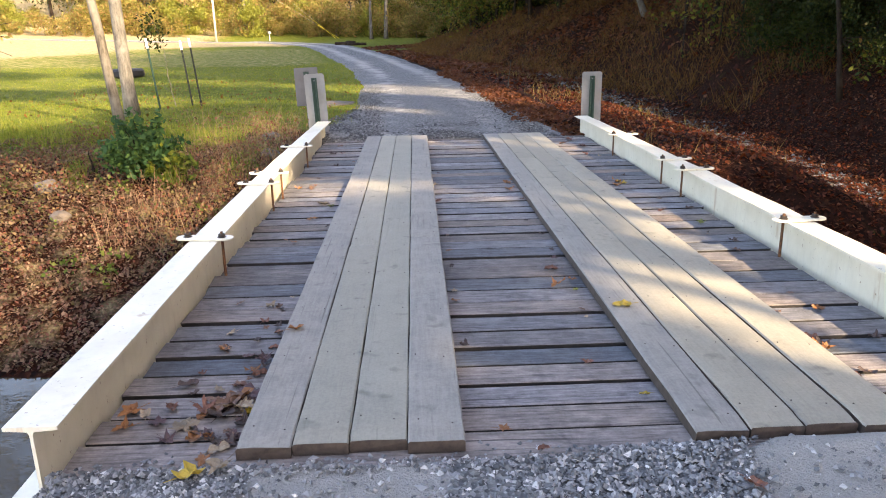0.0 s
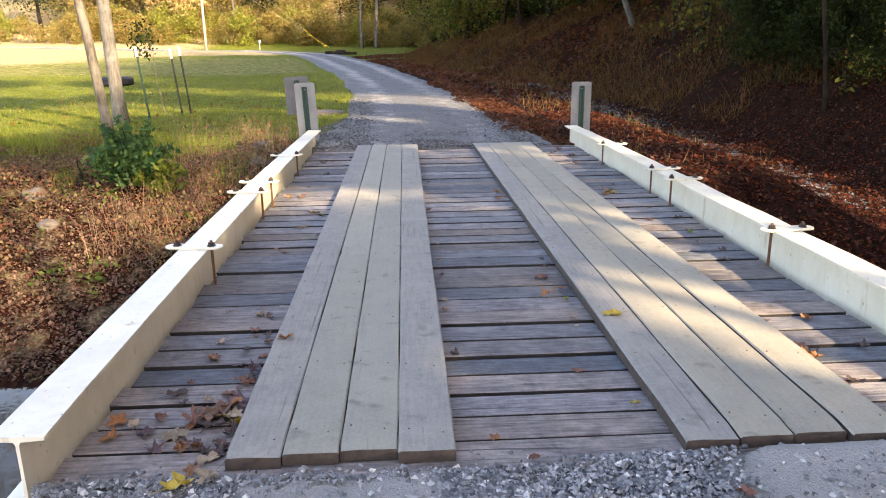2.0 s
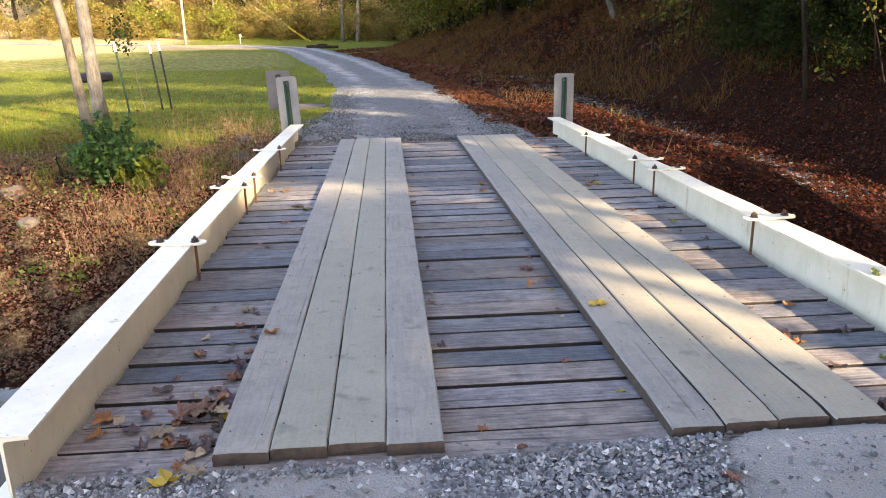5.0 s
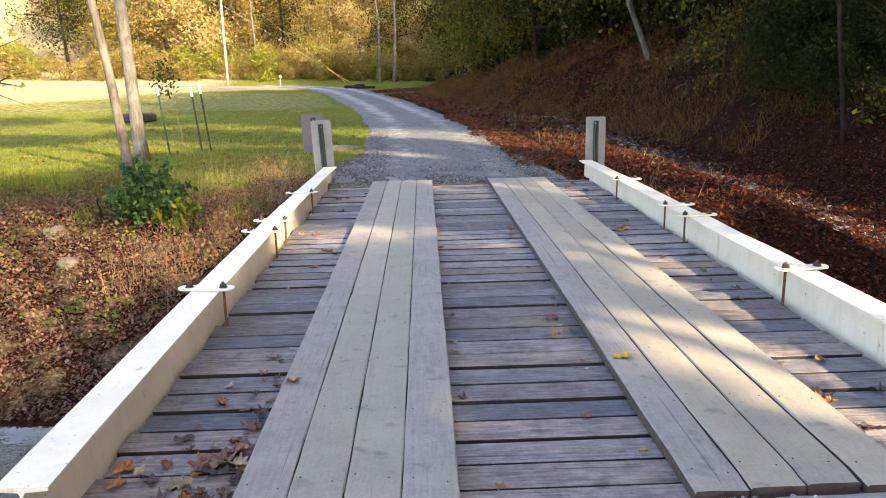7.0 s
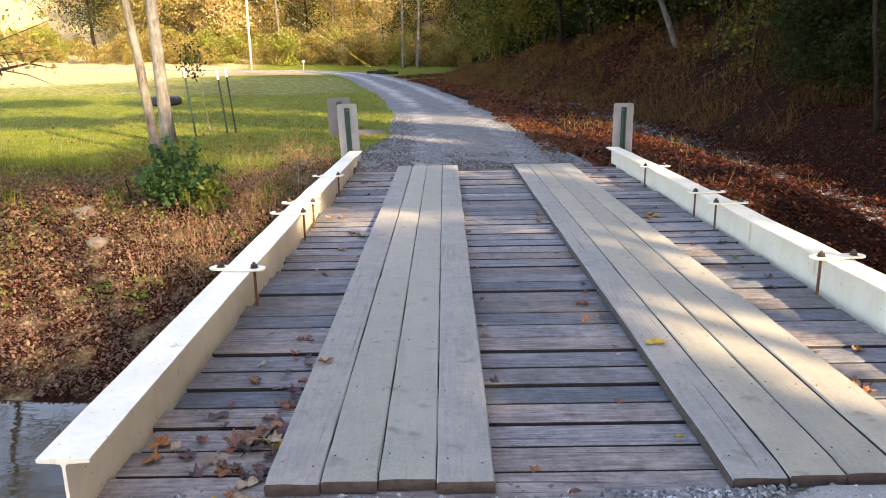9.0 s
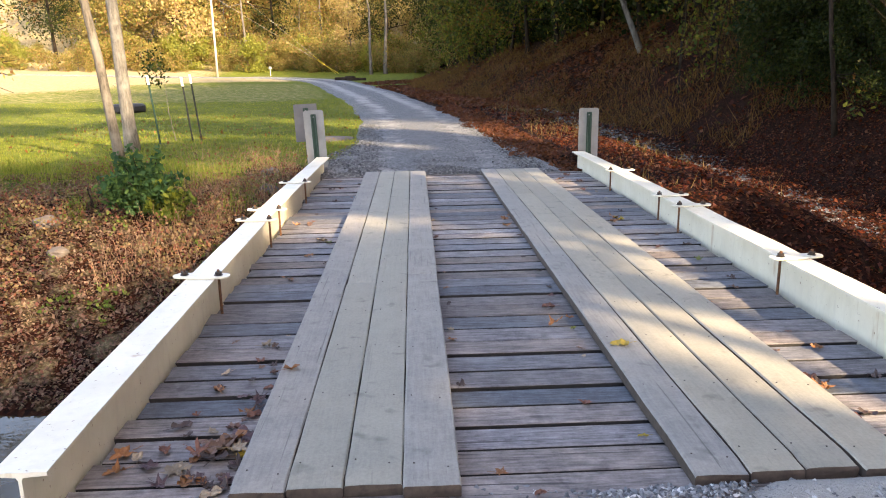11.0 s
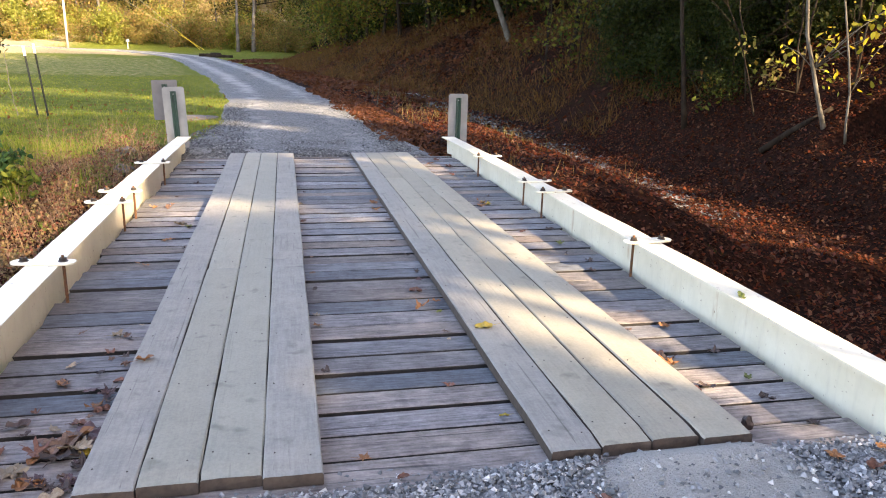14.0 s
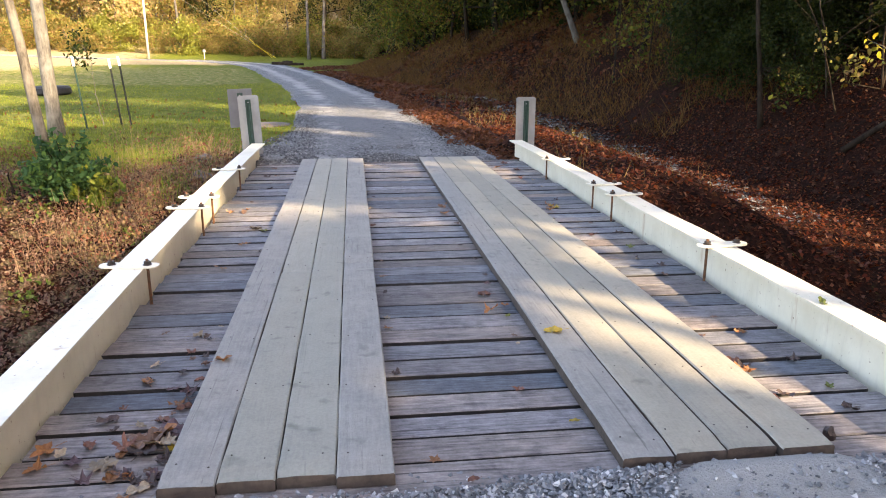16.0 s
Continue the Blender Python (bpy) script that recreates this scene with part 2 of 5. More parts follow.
# Litter tones lowered: part of the hillside's shade is in the leaf colour.
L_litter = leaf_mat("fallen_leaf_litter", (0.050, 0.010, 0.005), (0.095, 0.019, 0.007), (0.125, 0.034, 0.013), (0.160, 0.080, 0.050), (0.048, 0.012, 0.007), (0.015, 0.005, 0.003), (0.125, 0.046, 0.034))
L_verge = leaf_mat("verge_leaf_litter", (0.080, 0.027, 0.015), (0.125, 0.044, 0.022), (0.052, 0.021, 0.013), (0.165, 0.070, 0.037))
L_red = leaf_mat("reddish_weeds", (0.13, 0.045, 0.035), (0.19, 0.08, 0.055), (0.13, 0.10, 0.045), (0.22, 0.15, 0.09), (0.08, 0.10, 0.03))
L_brown = leaf_mat("dead_grass", (0.100, 0.050, 0.016), (0.155, 0.082, 0.027), (0.06, 0.030, 0.012), (0.19, 0.115, 0.042))
L_grass = leaf_mat("grass_blades", (0.078, 0.108, 0.013), (0.135, 0.170, 0.022), (0.19, 0.215, 0.036), (0.22, 0.205, 0.06))
L_dry = leaf_mat("dry_grass_blades", (0.19, 0.13, 0.055), (0.28, 0.20, 0.085), (0.11, 0.07, 0.03), (0.12, 0.12, 0.03))


def ground_mat():
    """Grass, leaf litter and bare pebbles by the zones painted on the sheet."""
    n = Nodes("ground_cover")
    zone = n.node("Attribute")
    zone.attribute_name = "zone"
    sep = n.node("SeparateColor", Color=zone.outputs["Color"])
    p = n.place()
    a, b, fine = n.noise(p, 0.5, 6, 0.6), n.noise(p, 3.2, 6, 0.7), n.noise(p, 45, 4, 0.7)
    grass = n.ramp(b, (0.28, (0.066, 0.088, 0.013)), (0.50, (0.140, 0.168, 0.021)), (0.72, (0.23, 0.235, 0.044)))
    clump = n.noise(p, 14, 5, 0.7)
    grass = n.mix(0.55, grass, n.ramp(clump, (0.30, (0.30, 0.30, 0.34)), (0.62, (1.0, 1.0, 1.0))), "MULTIPLY")
    grass = n.mix(n.ramp(n.noise(p, 1.1, 4, 0.6), (0.54, 0.0), (0.66, 0.40)), grass, (0.10, 0.090, 0.03))
    grass = n.mix(n.ramp(a, (0.52, 0.0), (0.72, 0.40)), grass, (0.25, 0.215, 0.07))
    cell = n.node("TexVoronoi", Vector=p, Scale=27.0)
    # these tones run near black, with the wooded slope's shade put into them
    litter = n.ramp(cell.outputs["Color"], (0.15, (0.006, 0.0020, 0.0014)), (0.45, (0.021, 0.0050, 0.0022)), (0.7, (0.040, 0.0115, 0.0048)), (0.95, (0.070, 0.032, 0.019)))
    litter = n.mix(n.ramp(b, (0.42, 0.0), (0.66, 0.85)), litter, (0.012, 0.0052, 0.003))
    peb = n.node("TexVoronoi", Vector=p, Scale=11.0)
    pebble = n.ramp(peb.outputs["Color"], (0.2, (0.10, 0.095, 0.09)), (0.8, (0.36, 0.35, 0.34)))
    wob = n.math("SUBTRACT", b, 0.5)
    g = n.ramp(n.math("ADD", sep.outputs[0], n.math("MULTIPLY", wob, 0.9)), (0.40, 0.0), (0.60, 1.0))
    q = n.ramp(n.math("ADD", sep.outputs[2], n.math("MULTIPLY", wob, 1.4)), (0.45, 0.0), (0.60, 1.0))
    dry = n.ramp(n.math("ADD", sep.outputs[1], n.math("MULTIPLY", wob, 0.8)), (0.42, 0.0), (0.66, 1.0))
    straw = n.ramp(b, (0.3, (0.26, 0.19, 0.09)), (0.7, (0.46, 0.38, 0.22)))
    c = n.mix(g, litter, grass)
    c = n.mix(dry, c, straw)
    c = n.mix(q, c, pebble)
    c = n.mix(0.5, c, n.ramp(fine, (0.25, 0.3), (0.65, 1.0)), "MULTIPLY")
    n.bump(n.math("ADD", n.math("MULTIPLY", cell.outputs["Distance"], 0.5), fine), 0.9, 0.03)
    n.put(n.bsdf.inputs["Specular IOR Level"], 0.08)
    return n.done(c, 0.95)


def gravel_mat():
    """Crushed bluestone road: paler packed wheel tracks, loose darker stone between them."""
    n = Nodes("crushed_stone_road")
    track = n.node("Attribute")
    track.attribute_name = "track"
    p = n.place()
    cell = n.node("TexVoronoi", Vector=p, Scale=42.0)
    a, fine = n.noise(p, 1.6, 6, 0.7), n.noise(p, 90, 3, 0.7)
    loose = n.ramp(cell.outputs["Color"], (0.1, (0.045, 0.048, 0.051)), (0.5, (0.105, 0.110, 0.114)), (0.95, (0.25, 0.253, 0.257)))
    packed = n.ramp(fine, (0.3, (0.245, 0.241, 0.229)), (0.7, (0.335, 0.330, 0.314)))
    k = n.ramp(n.math("ADD", track.outputs["Fac"], n.math("MULTIPLY", n.math("SUBTRACT", a, 0.5), 1.3)), (0.35, 0.0), (0.65, 1.0))
    c = n.mix(k, loose, packed)
    c = n.mix(0.25, c, n.ramp(a, (0.3, 0.5), (0.7, 1.0)), "MULTIPLY")
    n.bump(n.mix(k, cell.outputs["Distance"], fine), 0.8, 0.02)
    return n.done(c, 0.9)


def stones_mat(name="loose_gravel", k=1.0):
    n = Nodes(name)
    r = n.island()
    c = n.ramp(r, (0.0, (0.05 * k, 0.055 * k, 0.06 * k)), (0.5, (0.14 * k, 0.147 * k, 0.155 * k)), (0.9, (0.25 * k, 0.256 * k, 0.262 * k)), (1.0, (0.45 * k, 0.45 * k, 0.44 * k)))
    a = n.noise(n.place(), 70, 3, 0.6)
    n.bump(a, 0.3, 0.004)
    return n.done(n.mix(0.3, c, n.ramp(a, (0.3, 0.5), (0.7, 1.0)), "MULTIPLY"), 0.85)


def water_mat():
    n = Nodes("creek_water")
    a = n.noise(n.place((1, 2.2, 1)), 5.0, 3, 0.5)
    n.bump(a, 0.10, 0.02)
    n.put(n.bsdf.inputs["IOR"], 1.33)
    return n.done((0.040, 0.030, 0.016), 0.02)


M_creek = stones_mat("creek_stone", 0.62)
M_ground, M_gravel, M_stones, M_water = ground_mat(), gravel_mat(), stones_mat("loose_gravel", 1.25), water_mat()


# ---- mesh tools ----
def mesh(name, verts, faces, mat, smooth=False):
    me = bpy.data.meshes.new(name)
    me.from_pydata(verts, [], faces)
    me.materials.append(mat)
    if smooth:
        me.polygons.foreach_set("use_smooth", [True] * len(me.polygons))
    me.update()
    return me


def quads(name, verts, mat):
    """A mesh of loose leaves from an array n x corners x 3."""
    c = np.shape(verts)[1]
    v = np.ascontiguousarray(verts, dtype=np.float32).reshape(-1, 3)
    k = len(v) // c
    me = bpy.data.meshes.new(name)
    me.vertices.add(len(v))
    me.vertices.foreach_set("co", v.ravel())
    me.loops.add(c * k)
    me.loops.foreach_set("vertex_index", np.arange(c * k, dtype=np.int32))
    me.polygons.add(k)
    me.polygons.foreach_set("loop_start", np.arange(0, c * k, c, dtype=np.int32))
    me.materials.append(mat)
    me.update(calc_edges=True)
    return me


def part(name, bm, mat, parent, label="", smooth=False):
    """Links a bmesh, or a finished mesh, as one object under a thing or a part."""
    me = bm
    if isinstance(bm, bmesh.types.BMesh):
        me = bpy.data.meshes.new(name)
        bm.to_mesh(me)
        bm.free()
        me.materials.append(mat)
        if smooth:
            me.polygons.foreach_set("use_smooth", [True] * len(me.polygons))
    ob = new(name, me)
    ob.parent = parent
    if label:
        ob["label"] = label
    return ob


def empty(name, m, label, category, group="", kind=""):
    ob = new(name)
    ob.matrix_world = m
    return tagged(ob, label, category, group, kind)


def box(lo, hi, bevel=0.0, seg=1):
    bm = bmesh.new()
    bmesh.ops.create_cube(bm, size=1.0)
    for v in bm.verts:
        v.co = [lo[i] + (v.co[i] + 0.5) * (hi[i] - lo[i]) for i in range(3)]
    if bevel:
        bmesh.ops.bevel(bm, geom=bm.edges[:], offset=bevel, segments=seg, affect="EDGES")
    return bm


def rod(a, b, r, sides=10):
    a, b = Vector(a), Vector(b)
    bm = bmesh.new()
    q = (b - a).to_track_quat("Z", "Y").to_matrix().to_4x4()
    bmesh.ops.create_cone(bm, cap_ends=True, segments=sides, radius1=r, radius2=r, depth=(b - a).length, matrix=Matrix.Translation((a + b) / 2) @ q)
    return bm


def outline(points, depth, bevel=0.0):
    """A flat shape in x and y pulled up by depth."""
    bm = bmesh.new()
    f = bm.faces.new([bm.verts.new((x, y, 0)) for x, y in points])
    up = bmesh.ops.extrude_face_region(bm, geom=[f])
    bmesh.ops.translate(bm, vec=(0, 0, depth), verts=[v for v in up["geom"] if isinstance(v, bmesh.types.BMVert)])
    bmesh.ops.recalc_face_normals(bm, faces=bm.faces[:])
    if bevel:
        bmesh.ops.bevel(bm, geom=bm.edges[:], offset=bevel, segments=1, affect="EDGES")
    return bm


def tubes(paths, sides=7):
    """Tapered limbs as one vertex and face list: each path is a list of (point, radius)."""
    verts, faces = [], []
    for path in paths:
        base = len(verts)
        for i, (p, r) in enumerate(path):
            p = Vector(p)
            a = Vector(path[max(0, i - 1)][0])
            b = Vector(path[min(len(path) - 1, i + 1)][0])
            d = (b - a).normalized()
            s = d.cross((0.31, 0.95, 0.05)).normalized()
            t = d.cross(s)
            for k in range(sides):
                w = 2 * math.pi * k / sides
                verts.append(tuple(p + (s * math.cos(w) + t * math.sin(w)) * r))
        for i in range(len(path) - 1):
            for k in range(sides):
                u, v = base + i * sides + k, base + i * sides + (k + 1) % sides
                faces.append((u, v, v + sides, u + sides))
        faces.append(tuple(base + (len(path) - 1) * sides + k for k in range(sides)))
        faces.append(tuple(base + sides - 1 - k for k in range(sides)))
    return verts, faces


def leaves(rng, centres, spread, per, size, droop=0.3, fine=False):
    """Leaves scattered round centres: an array n x 4 x 3, or n x 6 x 3 with rounder outlines."""
    c = np.repeat(np.asarray(centres, float), per, 0)
    n = len(c)
    d = rng.normal(size=(n, 3))
    d /= np.linalg.norm(d, axis=1, keepdims=True)
    c = c + d * (np.asarray(spread) * rng.random((n, 1)) ** 0.45)
    ax = rng.normal(size=(n, 3))
    ax[:, 2] -= droop
    ax /= np.linalg.norm(ax, axis=1, keepdims=True)
    sd = np.cross(ax, rng.normal(size=(n, 3)))
    sd /= np.linalg.norm(sd, axis=1, keepdims=True)
    nm = np.cross(ax, sd)
    s = size * (0.6 + 0.8 * rng.random((n, 1)))
    if fine:
        out = [c - ax * s * 0.5]
        out += [c + ax * s * a + sd * s * w + nm * s * 0.07 for a, w in ((-0.22, 0.25), (0.18, 0.22))]
        out += [c + ax * s * 0.58 - nm * s * 0.05]
        out += [c + ax * s * a - sd * s * w + nm * s * 0.07 for a, w in ((0.18, 0.22), (-0.22, 0.25))]
        return np.stack(out, 1)
    return np.stack([c - ax * s * 0.5, c + sd * s * 0.32 + nm * s * 0.1, c + ax * s * 0.5, c - sd * s * 0.32 + nm * s * 0.1], 1)


def blades(rng, spots, tall, wide, lean=0.35):
    """Grass blades: narrow bent quads rooted at spots (n x 3)."""
    p = np.asarray(spots, float)
    n = len(p)
    w = rng.random(n) * 2 * np.pi
    side = np.stack([np.cos(w), np.sin(w), 0 * w], 1) * (wide * (0.6 + 0.8 * rng.random((n, 1))))
    h = tall * (0.45 + 0.9 * rng.random((n, 1)))
    tip = rng.normal(size=(n, 3)) * lean * h
    tip[:, 2] = h[:, 0]
    return np.stack([p - side, p + side, p + tip + side * 0.25, p + tip - side * 0.25], 1)


# ---- ground ----
def spaced(lo, hi, centre, fine, grow):
    """Positions, fine about the centre and wider with distance."""
    out = [centre]
    for sign, end in ((1, hi), (-1, lo)):
        v, step = centre, fine
        while sign * (end - v) > 0:
            v += sign * step
            if abs(v - centre) > 9:
                step *= grow
            out.append(v)
    return sorted(out)


XS, YS = spaced(-190, 170, 0.0, 0.22, 1.05), spaced(-70, 330, 6.0, 0.24, 1.04)


def zone_at(x, y):
    """Grass, straw and pebbles, each 0 to 1; the rest is leaf litter."""
    side = x - bend(y, ROAD)
    up = x - bend(y, TOE)
    g = 1.0 if side < 0 else 0.0
    if side < 0:
        g = ramp(y + 0.35 * max(0.0, -x - 3), 7.4, 9.6)
        if -3.2 < side:
            g *= ramp(y, 8.5, 10.5)
    else:
        g = ramp(y, 44, 56) * (1 - ramp(up, 0.3, 2.2))
        if up > -1.5 and 15 < y < 62:
            g = max(g, 0.30)
        if up < -1.0 and y > 4:
            g = max(g, 0.24)
    s = ramp(y, 60, 72) * ramp(-side, 0, 4) + 0.85 * ramp(-x, 14, 30) * ramp(y, 30, 52)
    s = max(s, ramp(y, 92, 110), 0.46 * ramp(y, 26, 36) * (1 - ramp(y, 60, 66)) * ramp(-side, 0, 3))
    if x < -2.2 and 3.2 < y < 8.8:
        s = max(s, 0.42)
    off = abs(x - bend(y, DITCH))
    q = (1 - ramp(off, 0.2, 1.0)) * ramp(y, 6.5, 9) * (1 - ramp(y, 26, 36)) * 0.50
    if -0.5 < y < 2.6 and x < 2:
        q = max(q, 0.55)
    return g, min(1.0, s), q


def build_ground():
    verts = [(x, y, height(x, y)) for y in YS for x in XS]
    nx = len(XS)
    faces = [(j * nx + i, j * nx + i + 1, (j + 1) * nx + i + 1, (j + 1) * nx + i) for j in range(len(YS) - 1) for i in range(nx - 1)]
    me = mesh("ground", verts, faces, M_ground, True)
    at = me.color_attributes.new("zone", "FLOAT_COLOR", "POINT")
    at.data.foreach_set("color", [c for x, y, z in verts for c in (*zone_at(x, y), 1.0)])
    return tagged(new("ground", me), "meadow, leaf-strewn creek banks and wooded hillside", "ground", kind="structure")


build_ground()


def build_road():
    verts, faces, track = [], [], []
    span = [-3.4, -1.9, -1.6, -1.2, -0.9, -0.5, 0.0, 0.5, 0.9, 1.2, 1.6, 1.9, 3.4]
    tint = [0.2, 0.25, 0.4, 0.75, 0.9, 0.5, 0.25, 0.5, 0.9, 0.75, 0.4, 0.25, 0.2]
    ys = [8.20, 8.26] + [8.34 + 0.35 * i for i in range(90)] + [40 + 0.5 * i for i in range(85)]
    for y in ys:
        x0, dx = bend(y, ROAD), (bend(y + 0.5, ROAD) - bend(y - 0.5, ROAD))
        nrm = Vector((1, -dx, 0)).normalized()
        near = 1 - ramp(y, 8.5, 13.5)
        k = 0.74 * (1 + 0.03 * math.sin(y * 0.9) + 0.02 * math.sin(y * 2.3) + 0.3 * ramp(y, 28, 46))
        for u, f in zip(span, tint):
            flare = 1.0 + (0.32 if u < 0 else 0.0) * near
            w = u * k * flare
            if abs(u) > 3:
                w = math.copysign((1.9 + 0.5) * k * flare, u)
            p = Vector((x0, y, 0)) + nrm * w
            z = (height(p.x, p.y) + dip(p.x, p.y)) * ramp(y, 8.3, 9.0) + (0.002 + 0.035 * ramp(y, 8.3, 9.6) if abs(u) < 3 else -0.10) - 0.12 * (1 - ramp(y, 8.20, 8.26))
            z += 0.02 * ramp(y, 8.5, 10) * (1 - abs(u) / 1.9) if abs(u) < 1.9 else 0
            verts.append((p.x, p.y, z))
            track.append(f * (0.42 + 0.30 * ramp(y, 10, 30)))
    m = len(span)
    faces = [(j * m + i, j * m + i + 1, (j + 1) * m + i + 1, (j + 1) * m + i) for j in range(len(ys) - 1) for i in range(m - 1)]
    me = mesh("road", verts, faces, M_gravel, True)
    me.attributes.new("track", "FLOAT", "POINT").data.foreach_set("value", track)
    tagged(new("road", me), "grey crushed stone lane winding past the meadow", "road", kind="structure")
    # the lane before the bridge
    verts, track = [], []
    xs, ys = [-3.2 + 0.08 * i for i in range(81)], [-9 + 0.18 * i for i in range(46)] + [-0.75 + 0.06 * i for i in range(20)]
    for y in ys:
        for x in xs:
            z = 0.012 + 0.012 * noise.noise((x * 3, y * 3, 0.4)) - 0.45 * ramp(y, -0.10, 0.22) - 0.26 * ramp(abs(x), 1.86, 1.95) - 0.5 * ramp(abs(x), 2.2, 3.2)
            g = max(1 - ramp(abs(x + 0.83), 0.2, 0.5), 1 - ramp(abs(x - 0.95), 0.25, 0.6))
            z += (0.010 + 0.018 * ramp(y, -0.35, -0.02)) * (g if x > 0 else 0.25 * g) * ramp(y, -1.2, -0.5)
            z += 0.055 * (1 - ramp(abs(x - 1.03), 0.28, 0.42)) * ramp(y, -0.12, 0.0)
            verts.append((x, y, z))
            track.append(0.95 * g + 0.05)
    m = len(xs)
    faces = [(j * m + i, j * m + i + 1, (j + 1) * m + i + 1, (j + 1) * m + i) for j in range(len(ys) - 1) for i in range(m - 1)]
    me = mesh("road", verts, faces, M_gravel, True)
    me.attributes.new("track", "FLOAT", "POINT").data.foreach_set("value", track)
    tagged(new("road", me), "packed gravel lane leading onto the bridge", "road", kind="structure")


build_road()
water = mesh("water", [(-30, -1.5, WATER), (2.4, -1.5, WATER), (2.4, 5.5, WATER), (-30, 5.5, WATER)], [(0, 1, 2, 3)], M_water)
tagged(new("water", water), "shallow brown creek under the bridge", "water", kind="structure")

# ---- bridge ----
DECK_END, DECK_THICK, RUN_TOP = 8.28, 0.055, 0.044
RIM = {-1: -1.81, 1: 1.80}  # inner edge of each beam's top flange


def bow(side, y):
    """How the beams stray from a straight line."""
    if side > 0:
        return bend(y, ((-0.2, 0.062), (1.0, 0.066), (2.3, 0.070), (4.4, 0.050), (6.5, 0.033), (8.6, -0.018)))
    return side * 0.045 * math.sin(math.pi * min(1, max(0, (y + 0.2) / 8.8)))


def plank(length, width, thick, seed, worn=0.004):
    """A sawn board along x, top at z = 0, with eased and slightly wavy edges."""
    rng = random.Random(seed)
    bm = box((-length / 2, -width / 2, -thick), (length / 2, width / 2, 0), worn)
    for v in bm.verts:
        v.co.y += rng.uniform(-0.0025, 0.0025)
        v.co.z += rng.uniform(-0.0015, 0.0015)
        v.co.x += rng.uniform(-0.012, 0.012)
    return bm


def build_deck():
    deck = empty("bridge_deck", pose(0, 0, 0), "weathered grey-brown plank deck of a small bridge", "bridge deck", kind="structure")
    rng = random.Random(4)
    kinds = []
    for s, w in enumerate((0.176, 0.184, 0.190, 0.180, 0.187, 0.172)):
        me = bpy.data.meshes.new("plank")
        bm = plank(3.74, w, DECK_THICK, s, 0.0045)
        bm.to_mesh(me)
        bm.free()
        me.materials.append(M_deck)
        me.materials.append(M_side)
        # side faces take the colour that holds the joint shade
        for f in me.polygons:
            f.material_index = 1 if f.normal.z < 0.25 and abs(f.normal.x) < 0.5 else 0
        kinds.append((me, w))
    joints = [-0.06, 0.17, 0.37, 0.565, 0.76, 0.955, 1.16, 1.38, 1.59, 1.81, 2.025, 2.24, 2.445, 2.66, 2.86, 3.07, 3.285, 3.49, 3.71, 3.92, 4.14]
    while joints[-1] < DECK_END - 0.1:
        joints.append(joints[-1] + rng.uniform(0.200, 0.222))
    joints[-1] = 8.27
    for a, b in zip(joints, joints[1:]):
        me, w = kinds[rng.randrange(6)]
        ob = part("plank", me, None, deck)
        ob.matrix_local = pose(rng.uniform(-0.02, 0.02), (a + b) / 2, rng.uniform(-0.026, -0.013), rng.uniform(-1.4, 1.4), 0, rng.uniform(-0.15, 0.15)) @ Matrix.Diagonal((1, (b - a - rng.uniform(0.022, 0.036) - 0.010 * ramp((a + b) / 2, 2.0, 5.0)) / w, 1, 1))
    # added timbers under the boards close the joints; their dark stands in for shade
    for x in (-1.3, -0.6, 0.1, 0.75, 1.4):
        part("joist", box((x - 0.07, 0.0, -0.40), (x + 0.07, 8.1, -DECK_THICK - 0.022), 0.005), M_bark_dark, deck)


build_deck()


def long_board(length, width, thick, seed):
    """A runner board along x: eased edges, slight waviness, ends worn down by wheels."""
    rng = random.Random(seed)
    w, e = width / 2, 0.006
    prof = [(-w, -thick), (-w, -e), (-w + e, 0), (-w / 3, 0.001), (w / 3, 0.001), (w - e, 0), (w, -e), (w, -thick)]
    xs = sorted({0.0, 0.015, 0.05, 0.11, length - 0.03, length} | {round(0.3 * k, 3) for k in range(1, int(length / 0.3))})
    verts, faces = [], []
    for x in xs:
        drop = 0.009 * (1 - ramp(x, 0.0, 0.10)) + 0.006 * (1 - ramp(length - x, 0.0, 0.05))
        for u, z in prof:
            edge = abs(u) > w - 0.01
            jag = rng.uniform(-0.0022, 0.0022) if edge and 0 < x < length else 0
            end = rng.uniform(-0.004, 0.004) if x in (0.0, length) else 0
            verts.append((x - length / 2 + end, u + jag, z - (drop if z > -0.01 else 0) - (abs(jag) * 0.5 if edge and z > -thick else 0)))
    m = len(prof)
    for a in range(len(xs) - 1):
        for i in range(m):
            k = (i + 1) % m
            faces.append((a * m + i, (a + 1) * m + i, (a + 1) * m + k, a * m + k))
    faces += [tuple(range(m)), tuple((len(xs) - 1) * m + m - 1 - i for i in range(m))]
    return verts, faces


